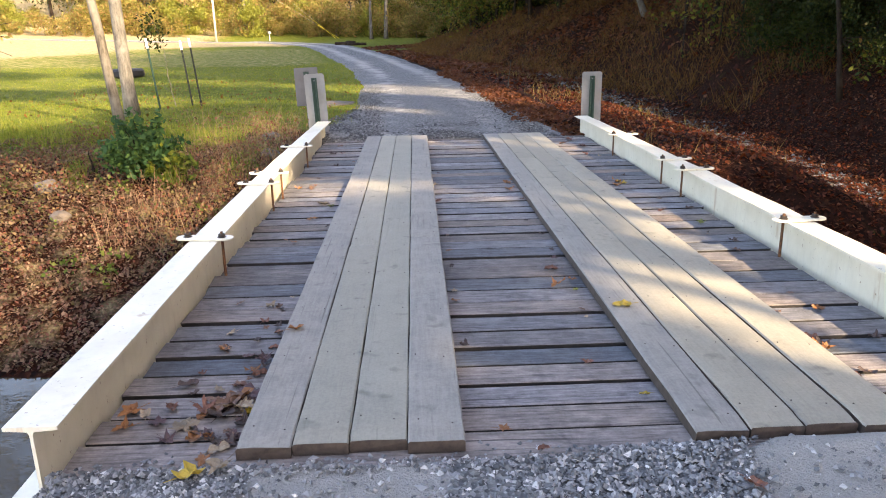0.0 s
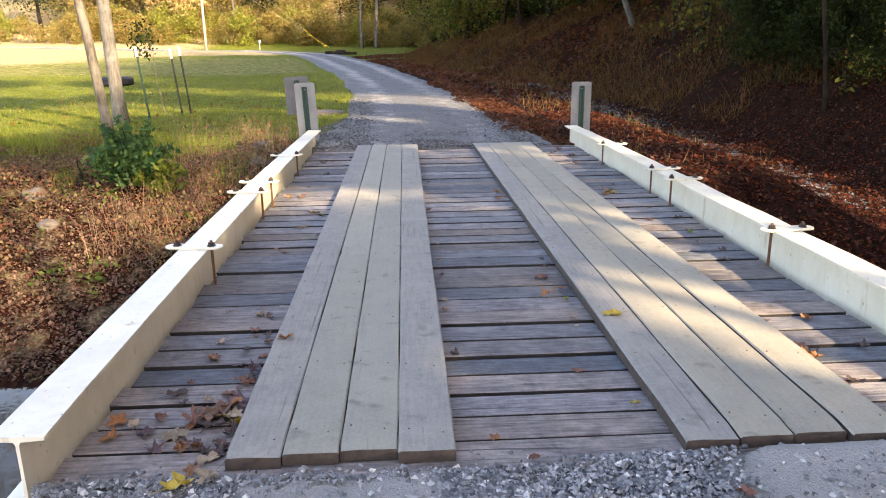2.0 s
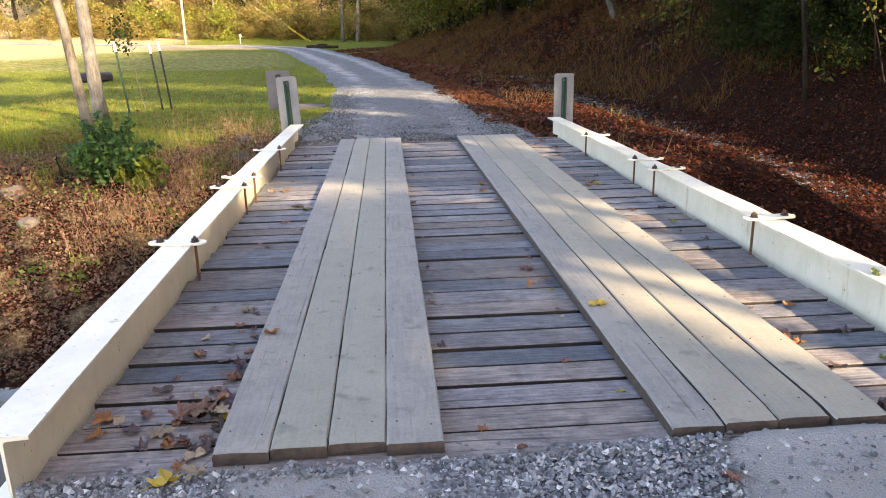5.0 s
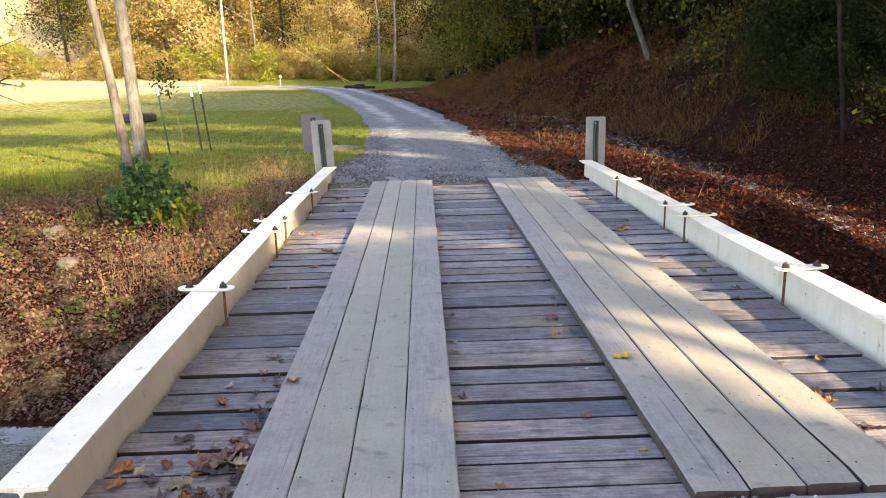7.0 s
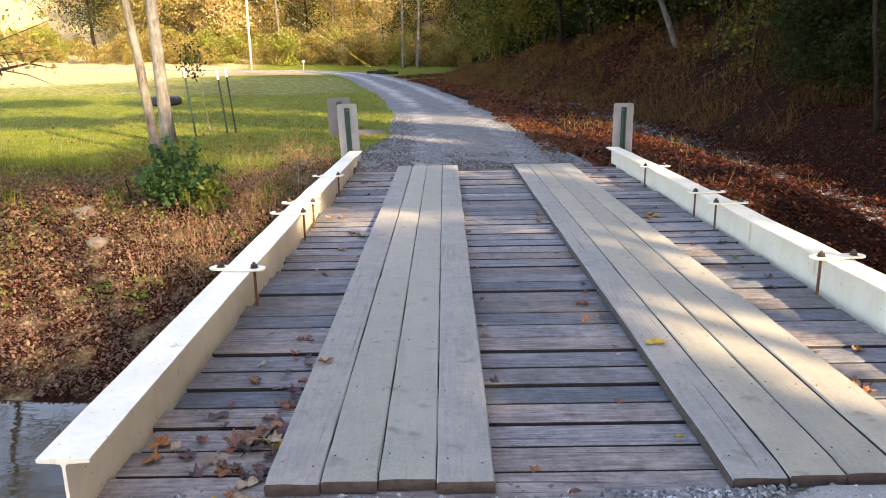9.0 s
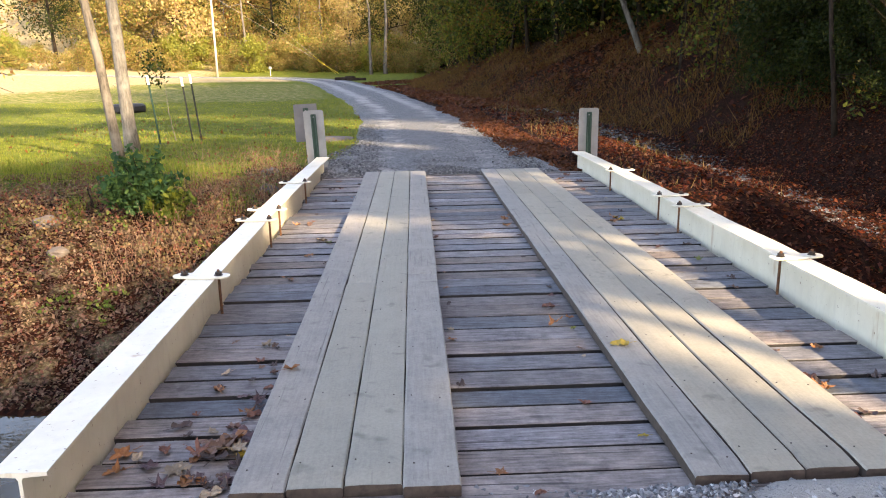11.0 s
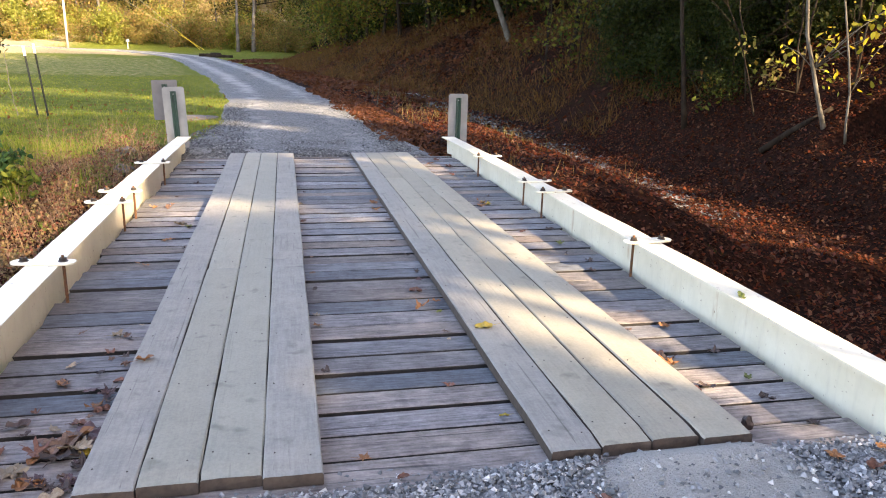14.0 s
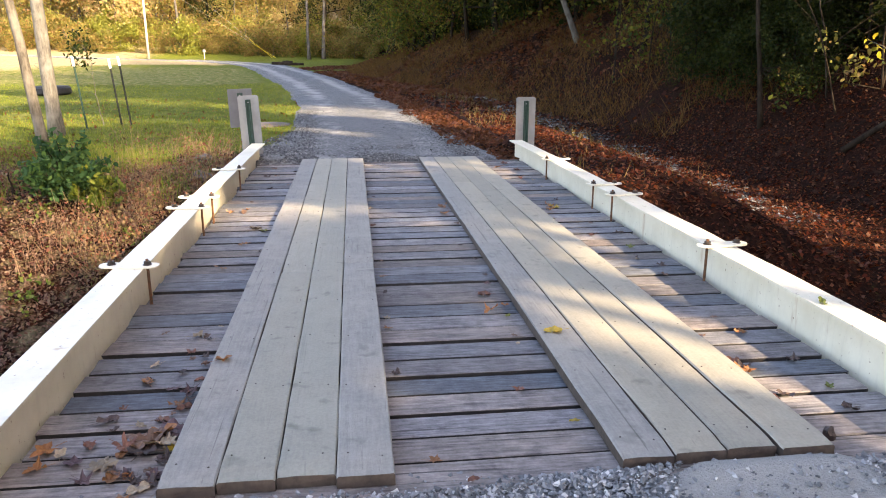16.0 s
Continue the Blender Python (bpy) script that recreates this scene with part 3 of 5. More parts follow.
def build_runner(label, near, far, cuts, mats):
    """A wheel track of long boards side by side; near, far: the boards' edges at both ends; cuts: their joints."""
    track = empty("wheel_track", pose(0, 0, 0), label, "wheel track", "wheel tracks of the bridge")
    for k in range(len(near) - 1):
        ends = [0.012 + 0.012 * (k % 3), *cuts[k], 8.24]
        for j, (c, d) in enumerate(zip(ends, ends[1:])):
            s = (c + d) / 2 / 8.24
            a, b = near[k] + (far[k] - near[k]) * s, near[k + 1] + (far[k + 1] - near[k + 1]) * s
            yaw = math.degrees(math.atan((near[k] + near[k + 1] - far[k] - far[k + 1]) / 2 / 8.24))
            v, f = long_board(d - c - 0.006, b - a - 0.0050, RUN_TOP + 0.012, 40 + 7 * k + j)
            me = mesh("plank", v, f, mats[k])
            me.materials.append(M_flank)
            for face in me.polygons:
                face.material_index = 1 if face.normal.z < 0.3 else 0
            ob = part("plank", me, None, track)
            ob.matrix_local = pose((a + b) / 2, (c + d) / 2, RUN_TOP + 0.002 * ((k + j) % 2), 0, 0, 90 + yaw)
            for n in range(int((d - c) / 0.62)):
                for u in (-0.3, 0.3):
                    y = c + 0.13 + n * 0.62 + 0.06 * u + 0.03 * math.sin(n * 7 + k)
                    if y < 5.2:
                        part("nail", nail, None, ob).matrix_local = pose(y - (c + d) / 2, u * (b - a) + 0.012 * math.sin(n * 5 + k), 0.0008)
    return track


nail_bm = bmesh.new()
bmesh.ops.create_cone(nail_bm, cap_ends=True, segments=7, radius1=0.0042, radius2=0.0035, depth=0.003)
nail = bpy.data.meshes.new("nail")
nail_bm.to_mesh(nail)
nail_bm.free()
nail.materials.append(M_bolt)
build_runner("dusty grey wooden wheel track, four boards wide", (-1.260, -1.057, -0.846, -0.631, -0.416), (-1.262, -1.052, -0.848, -0.628, -0.406), ((5.35,), (2.63,), (), (2.81,)), (M_edge, M_run, M_run, M_edge))
build_runner("sunlit dusty wooden wheel track, four boards wide", (0.437, 0.648, 0.864, 1.075, 1.305), (0.384, 0.590, 0.795, 0.995, 1.205), ((), (6.1,), (), ()), (M_edge, M_run, M_run, M_run))


def build_beam(side, y0, y1, stations, label):
    """A white I-beam kerb with clamp plates that hold it down with long rods."""
    x = RIM[side]
    out = side
    beam = empty("steel_beam", pose(x, 0, 0.0), label, "steel beam", "side beams of the bridge")
    wide, top, low, tf, tw, foot = 0.185, 0.222, -0.155, 0.014, 0.012, 0.10
    prof = [(0, top), (wide, top), (wide, top - tf), (wide / 2 + tw, top - tf - 0.006), (wide / 2 + tw / 2, top - tf - 0.018),
            (wide / 2 + tw / 2, low + tf), (wide + foot, low + tf - 0.004), (wide + foot, low), (-foot, low), (-foot, low + tf - 0.004), (wide / 2 - tw / 2, low + tf),
            (wide / 2 - tw / 2, top - tf - 0.018), (wide / 2 - tw, top - tf - 0.006), (0, top - tf)]
    verts, faces = [], []
    ys = [y0 + (y1 - y0) * i / 44 for i in range(45)]
    for y in ys:
        wave = 0.007 * noise.noise((y * 1.6, side, 2.0))
        for u, z in prof:
            verts.append((out * u + bow(side, y) + wave * (1 if z > 0.15 else 0), y, z + wave * 0.4))
    m = len(prof)
    for j in range(len(ys) - 1):
        for i in range(m):
            k = (i + 1) % m
            faces.append((j * m + i, j * m + k, (j + 1) * m + k, (j + 1) * m + i))
    faces += [tuple(range(m)), tuple((len(ys) - 1) * m + m - 1 - i for i in range(m))]
    me = mesh("beam_body", verts, faces, M_paint)
    bm = bmesh.new()
    bm.from_mesh(me)
    bmesh.ops.recalc_face_normals(bm, faces=bm.faces[:])
    bm.to_mesh(me)
    bm.free()
    part("beam_body", me, None, beam)
    for y, turn in stations:
        # oblong plate across the flange, a bolt at each end
        ring = [(0.052 * math.cos(a) + 0.135, 0.052 * math.sin(a)) for a in np.linspace(-math.pi / 2, math.pi / 2, 9)]
        ring += [(-px, -py) for px, py in ring]
        plate = part("clamp_plate", outline(ring, 0.013, 0.002), M_paint, beam, "white oblong clamp plate")
        plate.matrix_local = pose(out * wide / 2 + bow(side, y), y, top + 0.003, 0, 0, turn)
        for u in (-0.112, 0.112):
            part("rod", rod((u, 0, -top - 0.08), (u, 0, 0.05), 0.0095, 8), M_rust, plate, "rusty threaded rod")
            part("nut", rod((u, 0, 0.013), (u, 0, 0.036), 0.021, 6), M_bolt, plate, "dark hexagonal nut")
            part("washer", rod((u, 0, 0.012), (u, 0, 0.0165), 0.028, 12), M_bolt, plate, "dark round washer")
    return beam


build_beam(-1, -0.11, 8.62, ((2.24, -7), (4.02, -5), (4.50, -4), (6.15, 0)), "white-painted steel I-beam kerb with clamp plates, chalky and worn")
build_beam(1, -0.19, 8.60, ((2.30, 6), (4.17, 4), (4.72, 4), (6.50, 2)), "white-painted steel I-beam kerb with rusty hold-down rods")
for name, y0, y1 in (("abutment", -1.1, -0.02), ("abutment", 8.12, 9.0)):
    ob = part(name, box((-2.5, y0, -1.9), (2.5, y1, -0.20), 0.02), M_concrete, None)
    tagged(ob, "pale concrete abutment under the end of the bridge", "abutment", kind="structure")


# ---- markers at the far end ----
def marker(x, y, top, wide, tall, turn, label, lean=0.0, post=True, base=0.0, r=0.035, sheet=M_alu):
    m = empty("marker_sign", pose(x, y, base, 0, lean, turn), label, "sign", "marker signs at the bridge end")
    pts = []
    for cx, cy, a0 in ((wide / 2 - r, top - r, 0), (-wide / 2 + r, top - r, 90), (-wide / 2 + r, top - tall + r, 180), (wide / 2 - r, top - tall + r, 270)):
        pts += [(cx + r * math.cos(radians(a0 + t)), cy + r * math.sin(radians(a0 + t))) for t in (0, 30, 60, 90)]
    panel = part("panel", outline(pts, 0.004), sheet, m, "bare grey back of an aluminium sign panel")
    panel.matrix_local = pose(0, 0.024, 0, 90, 0, 0)
    if post:
        # U-channel post: web and two flanges with lips
        bm = outline([(-0.040, 0), (-0.024, 0), (-0.013, 0.022), (0.013, 0.022), (0.024, 0), (0.040, 0), (0.040, -0.004), (0.021, -0.004), (0.010, 0.018), (-0.010, 0.018), (-0.021, -0.004), (-0.040, -0.004)], top + 0.25 - 0.06)
        p = part("post", bm, M_green, m, "green steel channel post")
        p.matrix_local = pose(0, -0.003, -0.25)
        for z in (top - 0.10, top - tall + 0.12):
            b = part("bolt", rod((0, 0.024, z), (0, -0.006, z), 0.009, 6), M_alu, m)
    return m


marker(-2.015, 8.86, 0.89, 0.300, 0.86, -2, "grey back of a narrow marker sign on a green post", -2.2)
marker(-2.215, 9.45, 0.955, 0.36, 0.58, 12, "grey back of a square sign on a dark post", -1.5, r=0.012, sheet=M_alu_dark)
marker(2.095, 8.90, 0.835, 0.305, 0.84, 3, "grey back of a narrow marker sign on a green channel post", 0.3)

# ---- trees ----
def trunk_path(rng, base, lean, tall, r, wob=0.12, steps=9):
    path = []
    a, b = rng.random(2) * 6.283
    k = 5.0 + 3.0 * rng.random()
    for i in range(steps + 1):
        t = i / steps
        sx, sy = wob * t * math.sin(a + k * t), wob * t * math.sin(b + k * t)
        path.append(((base[0] + lean[0] * t + sx + rng.normal() * wob * t * 0.25, base[1] + lean[1] * t + sy + rng.normal() * wob * t * 0.25, base[2] + tall * t), r * (1.0 - 0.82 * t) + (0.35 * r if i == 0 else 0)))
    return path


def make_tree(seed, tall, r, crown0, spread, clumps, per, size, bark, leafm, lean=(0, 0), label="", name="tree", limbs=9, clump=0.75, flat=1.0, wob=0.12, category="tree"):
    """A tapered trunk, limbs that reach into the crown, and a crown of small leaves in clumps with gaps."""
    rng = np.random.default_rng(seed)
    tree = empty(name, Matrix.Identity(4), label, category)
    stem = trunk_path(rng, (0, 0, -0.25), lean, tall, r, wob)
    paths, tips = [stem], []
    for k in range(limbs):
        t = crown0 + (0.97 - crown0) * (k + rng.random()) / limbs
        i = min(len(stem) - 2, int(t * (len(stem) - 1)))
        p = np.array(stem[i][0]) + (np.array(stem[i + 1][0]) - stem[i][0]) * (t * (len(stem) - 1) - i)
        w = rng.random() * 6.283
        reach = spread * (0.45 + 0.6 * rng.random()) * (1.15 - 0.6 * abs(t - 0.45))
        d = np.array([math.cos(w), math.sin(w), (0.05 + 0.5 * rng.random()) * flat])
        q = p + d * reach
        mid = (p + q) / 2 + rng.normal(size=3) * 0.1 * reach
        rr = stem[i][1] * 0.42
        paths.append([(tuple(p), rr), (tuple(mid), rr * 0.6), (tuple(q), rr * 0.2)])
        tips += [q, mid * 0.4 + q * 0.6, mid]
        for _ in range(2):
            s = mid + (q - mid) * rng.random() + rng.normal(size=3) * 0.3 * reach
            paths.append([(tuple(mid), rr * 0.35), (tuple(s), rr * 0.1)])
            tips.append(s)
    v, f = tubes(paths, 7)
    part("trunk", mesh("trunk", v, f, bark, True), None, tree)
    if per:
        tips = np.array(tips)
        pick = tips[rng.integers(0, len(tips), clumps)] + rng.normal(size=(clumps, 3)) * spread * 0.16
        part("crown", quads("crown", leaves(rng, pick, clump, per, size), leafm), None, tree)
    return tree


KINDS = {
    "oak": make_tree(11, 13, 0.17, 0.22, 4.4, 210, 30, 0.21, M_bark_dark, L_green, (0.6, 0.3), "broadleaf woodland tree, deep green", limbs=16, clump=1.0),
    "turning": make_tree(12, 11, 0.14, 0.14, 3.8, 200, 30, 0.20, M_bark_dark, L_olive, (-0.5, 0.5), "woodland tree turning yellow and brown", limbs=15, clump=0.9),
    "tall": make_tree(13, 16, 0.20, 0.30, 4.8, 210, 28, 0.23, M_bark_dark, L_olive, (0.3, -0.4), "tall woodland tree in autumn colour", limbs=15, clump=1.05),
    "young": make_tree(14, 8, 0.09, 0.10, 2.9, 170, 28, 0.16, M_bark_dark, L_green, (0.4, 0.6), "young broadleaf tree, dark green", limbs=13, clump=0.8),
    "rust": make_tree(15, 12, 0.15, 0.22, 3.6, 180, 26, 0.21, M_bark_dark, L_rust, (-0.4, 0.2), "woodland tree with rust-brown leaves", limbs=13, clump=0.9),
    "gold": make_tree(16, 9, 0.11, 0.08, 3.4, 190, 28, 0.25, M_bark, L_gold, (0.3, 0.3), "sunlit tree with gold and lime leaves", limbs=13, clump=0.9),
    "bare": make_tree(17, 15, 0.19, 0.45, 3.0, 40, 12, 0.20, M_bark, L_rust, (0.5, 0.1), "tall pale tree with thin rusty foliage", limbs=10, clump=0.9),
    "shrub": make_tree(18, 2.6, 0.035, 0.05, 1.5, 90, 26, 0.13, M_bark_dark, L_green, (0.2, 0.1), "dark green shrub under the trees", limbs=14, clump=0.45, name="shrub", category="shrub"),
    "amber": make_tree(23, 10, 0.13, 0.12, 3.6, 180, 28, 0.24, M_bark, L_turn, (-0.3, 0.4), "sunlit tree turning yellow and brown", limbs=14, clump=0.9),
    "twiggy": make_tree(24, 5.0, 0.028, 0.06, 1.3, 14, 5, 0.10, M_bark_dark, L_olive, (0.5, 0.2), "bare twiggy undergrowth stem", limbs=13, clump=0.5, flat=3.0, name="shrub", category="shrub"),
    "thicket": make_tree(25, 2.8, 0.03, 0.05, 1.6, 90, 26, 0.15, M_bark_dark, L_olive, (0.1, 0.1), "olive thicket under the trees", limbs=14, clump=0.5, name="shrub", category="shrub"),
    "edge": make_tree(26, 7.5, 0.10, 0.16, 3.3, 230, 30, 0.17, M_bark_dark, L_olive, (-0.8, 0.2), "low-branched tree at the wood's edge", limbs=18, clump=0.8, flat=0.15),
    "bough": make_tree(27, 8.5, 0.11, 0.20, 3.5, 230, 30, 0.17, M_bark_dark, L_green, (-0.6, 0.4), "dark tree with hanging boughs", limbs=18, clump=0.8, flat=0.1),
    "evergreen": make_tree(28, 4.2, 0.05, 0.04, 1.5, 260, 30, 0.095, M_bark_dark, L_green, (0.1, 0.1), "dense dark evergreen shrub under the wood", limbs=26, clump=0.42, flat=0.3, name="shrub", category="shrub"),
    "brush": make_tree(19, 2.4, 0.03, 0.05, 1.5, 80, 26, 0.16, M_bark, L_turn, (0.1, 0.2), "yellowing shrub at the wood's edge", limbs=14, clump=0.5, name="shrub", category="shrub"),
    "lime": make_tree(20, 2.6, 0.03, 0.03, 1.2, 80, 28, 0.17, M_bark, L_lime, (0.1, 0.1), "bright lime-yellow shrub in the sun", limbs=14, clump=0.5, name="shrub", category="shrub"),
}
used = set()


def plant(kind, x, y, turn, scale, group):
    m = pose(x, y, height(x, y) - 0.05, 0, 0, turn)
    if kind in used:
        ob = copy_thing(KINDS[kind], m)
    else:
        used.add(kind)
        ob = KINDS[kind]
        ob.matrix_world = m
    ob.scale = (scale, scale, scale)
    return tagged(ob, group=group)


rng = random.Random(21)
spots = [(8.1, 8.9), (8.5, 8.2), (9.6, 7.5), (7.6, 12.0)]


def thin(y):
    """Smaller trees where the wood nears the creek."""
    return 0.58 + 0.42 * ramp(y, 15, 30)


def scatter(count, gap, y0, y1, x_at, kinds, lo, hi, group, grade=None):
    done = tries = 0
    while done < count and tries < count * 40:
        tries += 1
        y = rng.uniform(y0, y1)
        x = x_at(y)
        if all((x - a) ** 2 + (y - b) ** 2 > gap * gap for a, b in spots):
            spots.append((x, y))
            plant(rng.choice(kinds), x, y, rng.uniform(0, 360), rng.uniform(lo, hi) * (grade(y) if grade else 1.0), group)
            done += 1


WOOD, EDGE, FAR = "woodland on the hillside", "shrubs under the wood", "wood behind the meadow"


def hill_x(lo, hi):
    """Spots up the hill, with the sun's lane to the creek-side saplings kept open."""
    def at_y(y):
        for _ in range(20):
            x = bend(y, TOE) + rng.uniform(lo, hi)
            u = 0.76 * x + 0.65 * y
            if not (10.9 < u < 13.2 and 0.65 * x - 0.76 * y > 0.5) and not 20.3 < u < 25.0 and u < 44 and not (u > 26 and x - bend(y, TOE) > 8):
                return x
        return bend(y, TOE) + 16
    return at_y


# wood on the hill beside the road, its dark undergrowth, and the sunlit wood behind the meadow
scatter(80, 2.5, 7.5, 58, hill_x(5.5, 17), ("oak", "oak", "young", "turning", "turning", "rust", "tall"), 0.8, 1.15, WOOD, thin)
scatter(10, 2.2, 9, 21, lambda y: bend(y, TOE) + rng.uniform(2.5, 5.0), ("oak", "oak", "turning", "oak", "young"), 0.75, 1.0, WOOD, thin)
scatter(14, 2.5, 24, 34, lambda y: bend(y, TOE) + rng.uniform(5, 12), ("tall", "oak"), 1.2, 1.4, WOOD)
scatter(16, 1.2, 10.8, 15.5, lambda y: bend(y, TOE) + rng.uniform(2.4, 6.0), ("evergreen",), 0.8, 1.3, WOOD)
scatter(26, 0.8, 11.0, 17, lambda y: bend(y, TOE) + rng.uniform(1.6, 5.5), ("evergreen",), 0.45, 0.8, EDGE)
scatter(22, 1.0, 9, 22, lambda y: bend(y, TOE) + rng.uniform(1.4, 6), ("twiggy",), 0.6, 1.2, EDGE)
scatter(34, 2.8, 60, 96, lambda y: bend(y, TOE) + rng.uniform(3.5, 24), ("oak", "turning", "amber", "amber", "tall"), 0.8, 1.15, WOOD)


def shade_tree(u, d, d0, d1, ru, seed, clumps=190, per=44):
    """A tree added out of view, uphill behind the bridge; its crown is shaped to shade the ground from d0 to d1 along
    the sun's way.
    """
    rng = np.random.default_rng(seed)
    k = SUN.z / math.hypot(SUN.x, SUN.y)
    x, y = 0.76 * u + 0.65 * d, 0.65 * u - 0.76 * d
    base = height(x, y)
    lo, hi = k * (d - d1) - base, k * (d - d0) - base
    tree = empty("tree", pose(x, y, base), "broadleaf tree added out of view for shade", "tree", WOOD)
    mid = np.array([0, 0, (lo + hi) / 2])
    rad = np.array([ru, ru, (hi - lo) / 2])
    p = rng.normal(size=(clumps, 3))
    p *= (rng.random((clumps, 1)) ** 0.4) / np.linalg.norm(p, axis=1, keepdims=True)
    p = mid + p * rad * 0.9
    paths = [trunk_path(rng, (0, 0, -0.4), (0.2, 0.1), hi * 0.9, 0.16, 0.1)]
    for q in p[:14]:
        z = max(0.5, q[2] - 1.4)
        paths.append([((0.2 * z / hi, 0.1 * z / hi, z), 0.06), (tuple(q * 0.5 + np.array([0, 0, z]) * 0.5 + rng.normal(size=3) * 0.1), 0.035), (tuple(q), 0.012)])
    v, f = tubes(paths, 7)
    part("trunk", mesh("trunk", v, f, M_bark_dark, True), None, tree)
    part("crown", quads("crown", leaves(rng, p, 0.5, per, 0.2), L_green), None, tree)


shade_tree(-1.0, 11, -4.0, 7.0, 2.1, 71, 300)
shade_tree(0.4, 11, -0.7, 4.0, 0.95, 109, 90)
shade_tree(-5.2, 11, -8.0, 4.0, 2.6, 72, 300)
shade_tree(-8.6, 12, -8.0, 4.0, 2.6, 77, 200)
shade_tree(-0.6, 13, -12.5, -9.6, 1.3, 73)
shade_tree(0.7, 12, -4.4, -0.8, 1.1, 74, 60)
shade_tree(2.1, 12, -3.6, -1.7, 0.8, 79, 35)
shade_tree(3.3, 12, -7.5, -4.6, 1.2, 75, 80)
shade_tree(5.4, 11, -14.5, -5.2, 1.3, 76, 200)
shade_tree(6.6, 12, -2.4, 5.5, 1.7, 83, 220)
shade_tree(8.1, 10, -16.0, -5.0, 1.0, 78, 200)
shade_tree(12.6, 6, -24.0, -10.0, 1.7, 80, 210)
shade_tree(16.4, 6, -26.0, -14.0, 1.1, 81, 90)
shade_tree(18.6, 6, -26.0, -14.0, 1.3, 82, 100)
# added crowns that dapple the near meadow, then those whose long shade crosses its far end
shade_tree(4.5, 9, -13.2, -10.8, 2.2, 97, 90)
shade_tree(3.0, 10, -24.0, -19.0, 2.0, 98, 110)
shade_tree(6.5, 9, -22.5, -18.5, 1.6, 99, 80)
shade_tree(8.8, 9, -31.0, -24.0, 1.8, 100, 130)
shade_tree(0.0, 12, -30.0, -21.0, 2.0, 101, 110)
shade_tree(5.0, 9, -36.0, -29.0, 2.4, 102, 140)
shade_tree(-2.4, 12, -12.0, -5.2, 1.4, 103, 120)
shade_tree(6.9, 10, -8.5, -3.6, 1.0, 104, 110)
shade_tree(4.2, 11, -5.4, -2.2, 1.3, 108, 34)
shade_tree(7.5, 8, -20.0, -12.5, 1.8, 106, 130)
shade_tree(11.0, 6, -27.0, -16.5, 1.6, 107, 150)
shade_tree(1.6, 11, -11.6, -8.2, 1.7, 105, 45)
shade_tree(13.5, 4, -37.0, -27.0, 1.6, 91, 150)
shade_tree(16.5, 3, -47.0, -30.0, 1.9, 92, 260)
shade_tree(20.0, 2, -54.0, -33.0, 2.0, 93, 280)
shade_tree(23.5, 1, -62.0, -34.0, 2.0, 94, 320)
# tall trees added along the crest, out of view, to throw shade across the meadow
for k in range(11):
    u, d = 14.0 + 1.5 * k, 2.0 + 6.0 * ((k * 7) % 10) / 10
    if not 20 < u < 25 and u < 26:
        plant("tall" if k % 3 else "oak", 0.76 * u + 0.65 * d, 0.65 * u - 0.76 * d, 67 * k, 1.25 + 0.02 * (k % 8), WOOD)
scatter(40, 2.2, 20, 62, hill_x(5.2, 8.0), ("edge", "bough", "edge", "edge"), 0.8, 1.15, WOOD)
scatter(26, 2.0, 20, 60, hill_x(4.2, 5.6), ("edge", "edge", "bough", "edge"), 0.9, 1.2, WOOD)
scatter(20, 1.2, 15.5, 27, hill_x(4.4, 7.2), ("evergreen", "evergreen", "bough"), 0.9, 1.35, EDGE)
scatter(9, 2.0, 10, 17, lambda y: bend(y, TOE) + rng.uniform(6.5, 10), ("edge", "bough"), 0.7, 0.9, WOOD)
scatter(26, 1.1, 9, 60, lambda y: bend(y, TOE) + rng.uniform(2.4, 8) + 2.6 * ramp(y, 18, 24), ("shrub",), 0.6, 1.1, EDGE)
scatter(110, 1.3, 9, 60, lambda y: bend(y, TOE) + rng.uniform(6.0, 13), ("shrub", "shrub", "thicket"), 1.2, 2.2, EDGE)
scatter(26, 1.6, 50, 92, lambda y: bend(y, TOE) + rng.uniform(5.0, 10), ("shrub", "brush", "brush"), 0.8, 1.4, EDGE)
scatter(120, 3.4, 94, 150, lambda y: max(rng.triangular(-95, 10, -15), -0.47 * y), ("gold", "gold", "amber", "amber", "rust", "bare", "bare", "oak"), 0.8, 1.4, FAR)
scatter(12, 1.4, 84, 91, lambda y: rng.uniform(-4.5, 4), ("brush", "thicket", "brush"), 0.9, 1.6, FAR)
scatter(90, 1.6, 88, 97, lambda y: rng.uniform(-75, -2), ("brush", "lime", "brush", "brush"), 0.7, 1.5, FAR)


def stems(tree, paths, bark, sides):
    """The trunk and each branch as parts of a tree."""
    for k, path in enumerate(paths):
        v, f = tubes([path], sides if k == 0 else max(5, sides - 3))
        part("branch" if k else "trunk", mesh("branch", v, f, bark, True), None, tree)


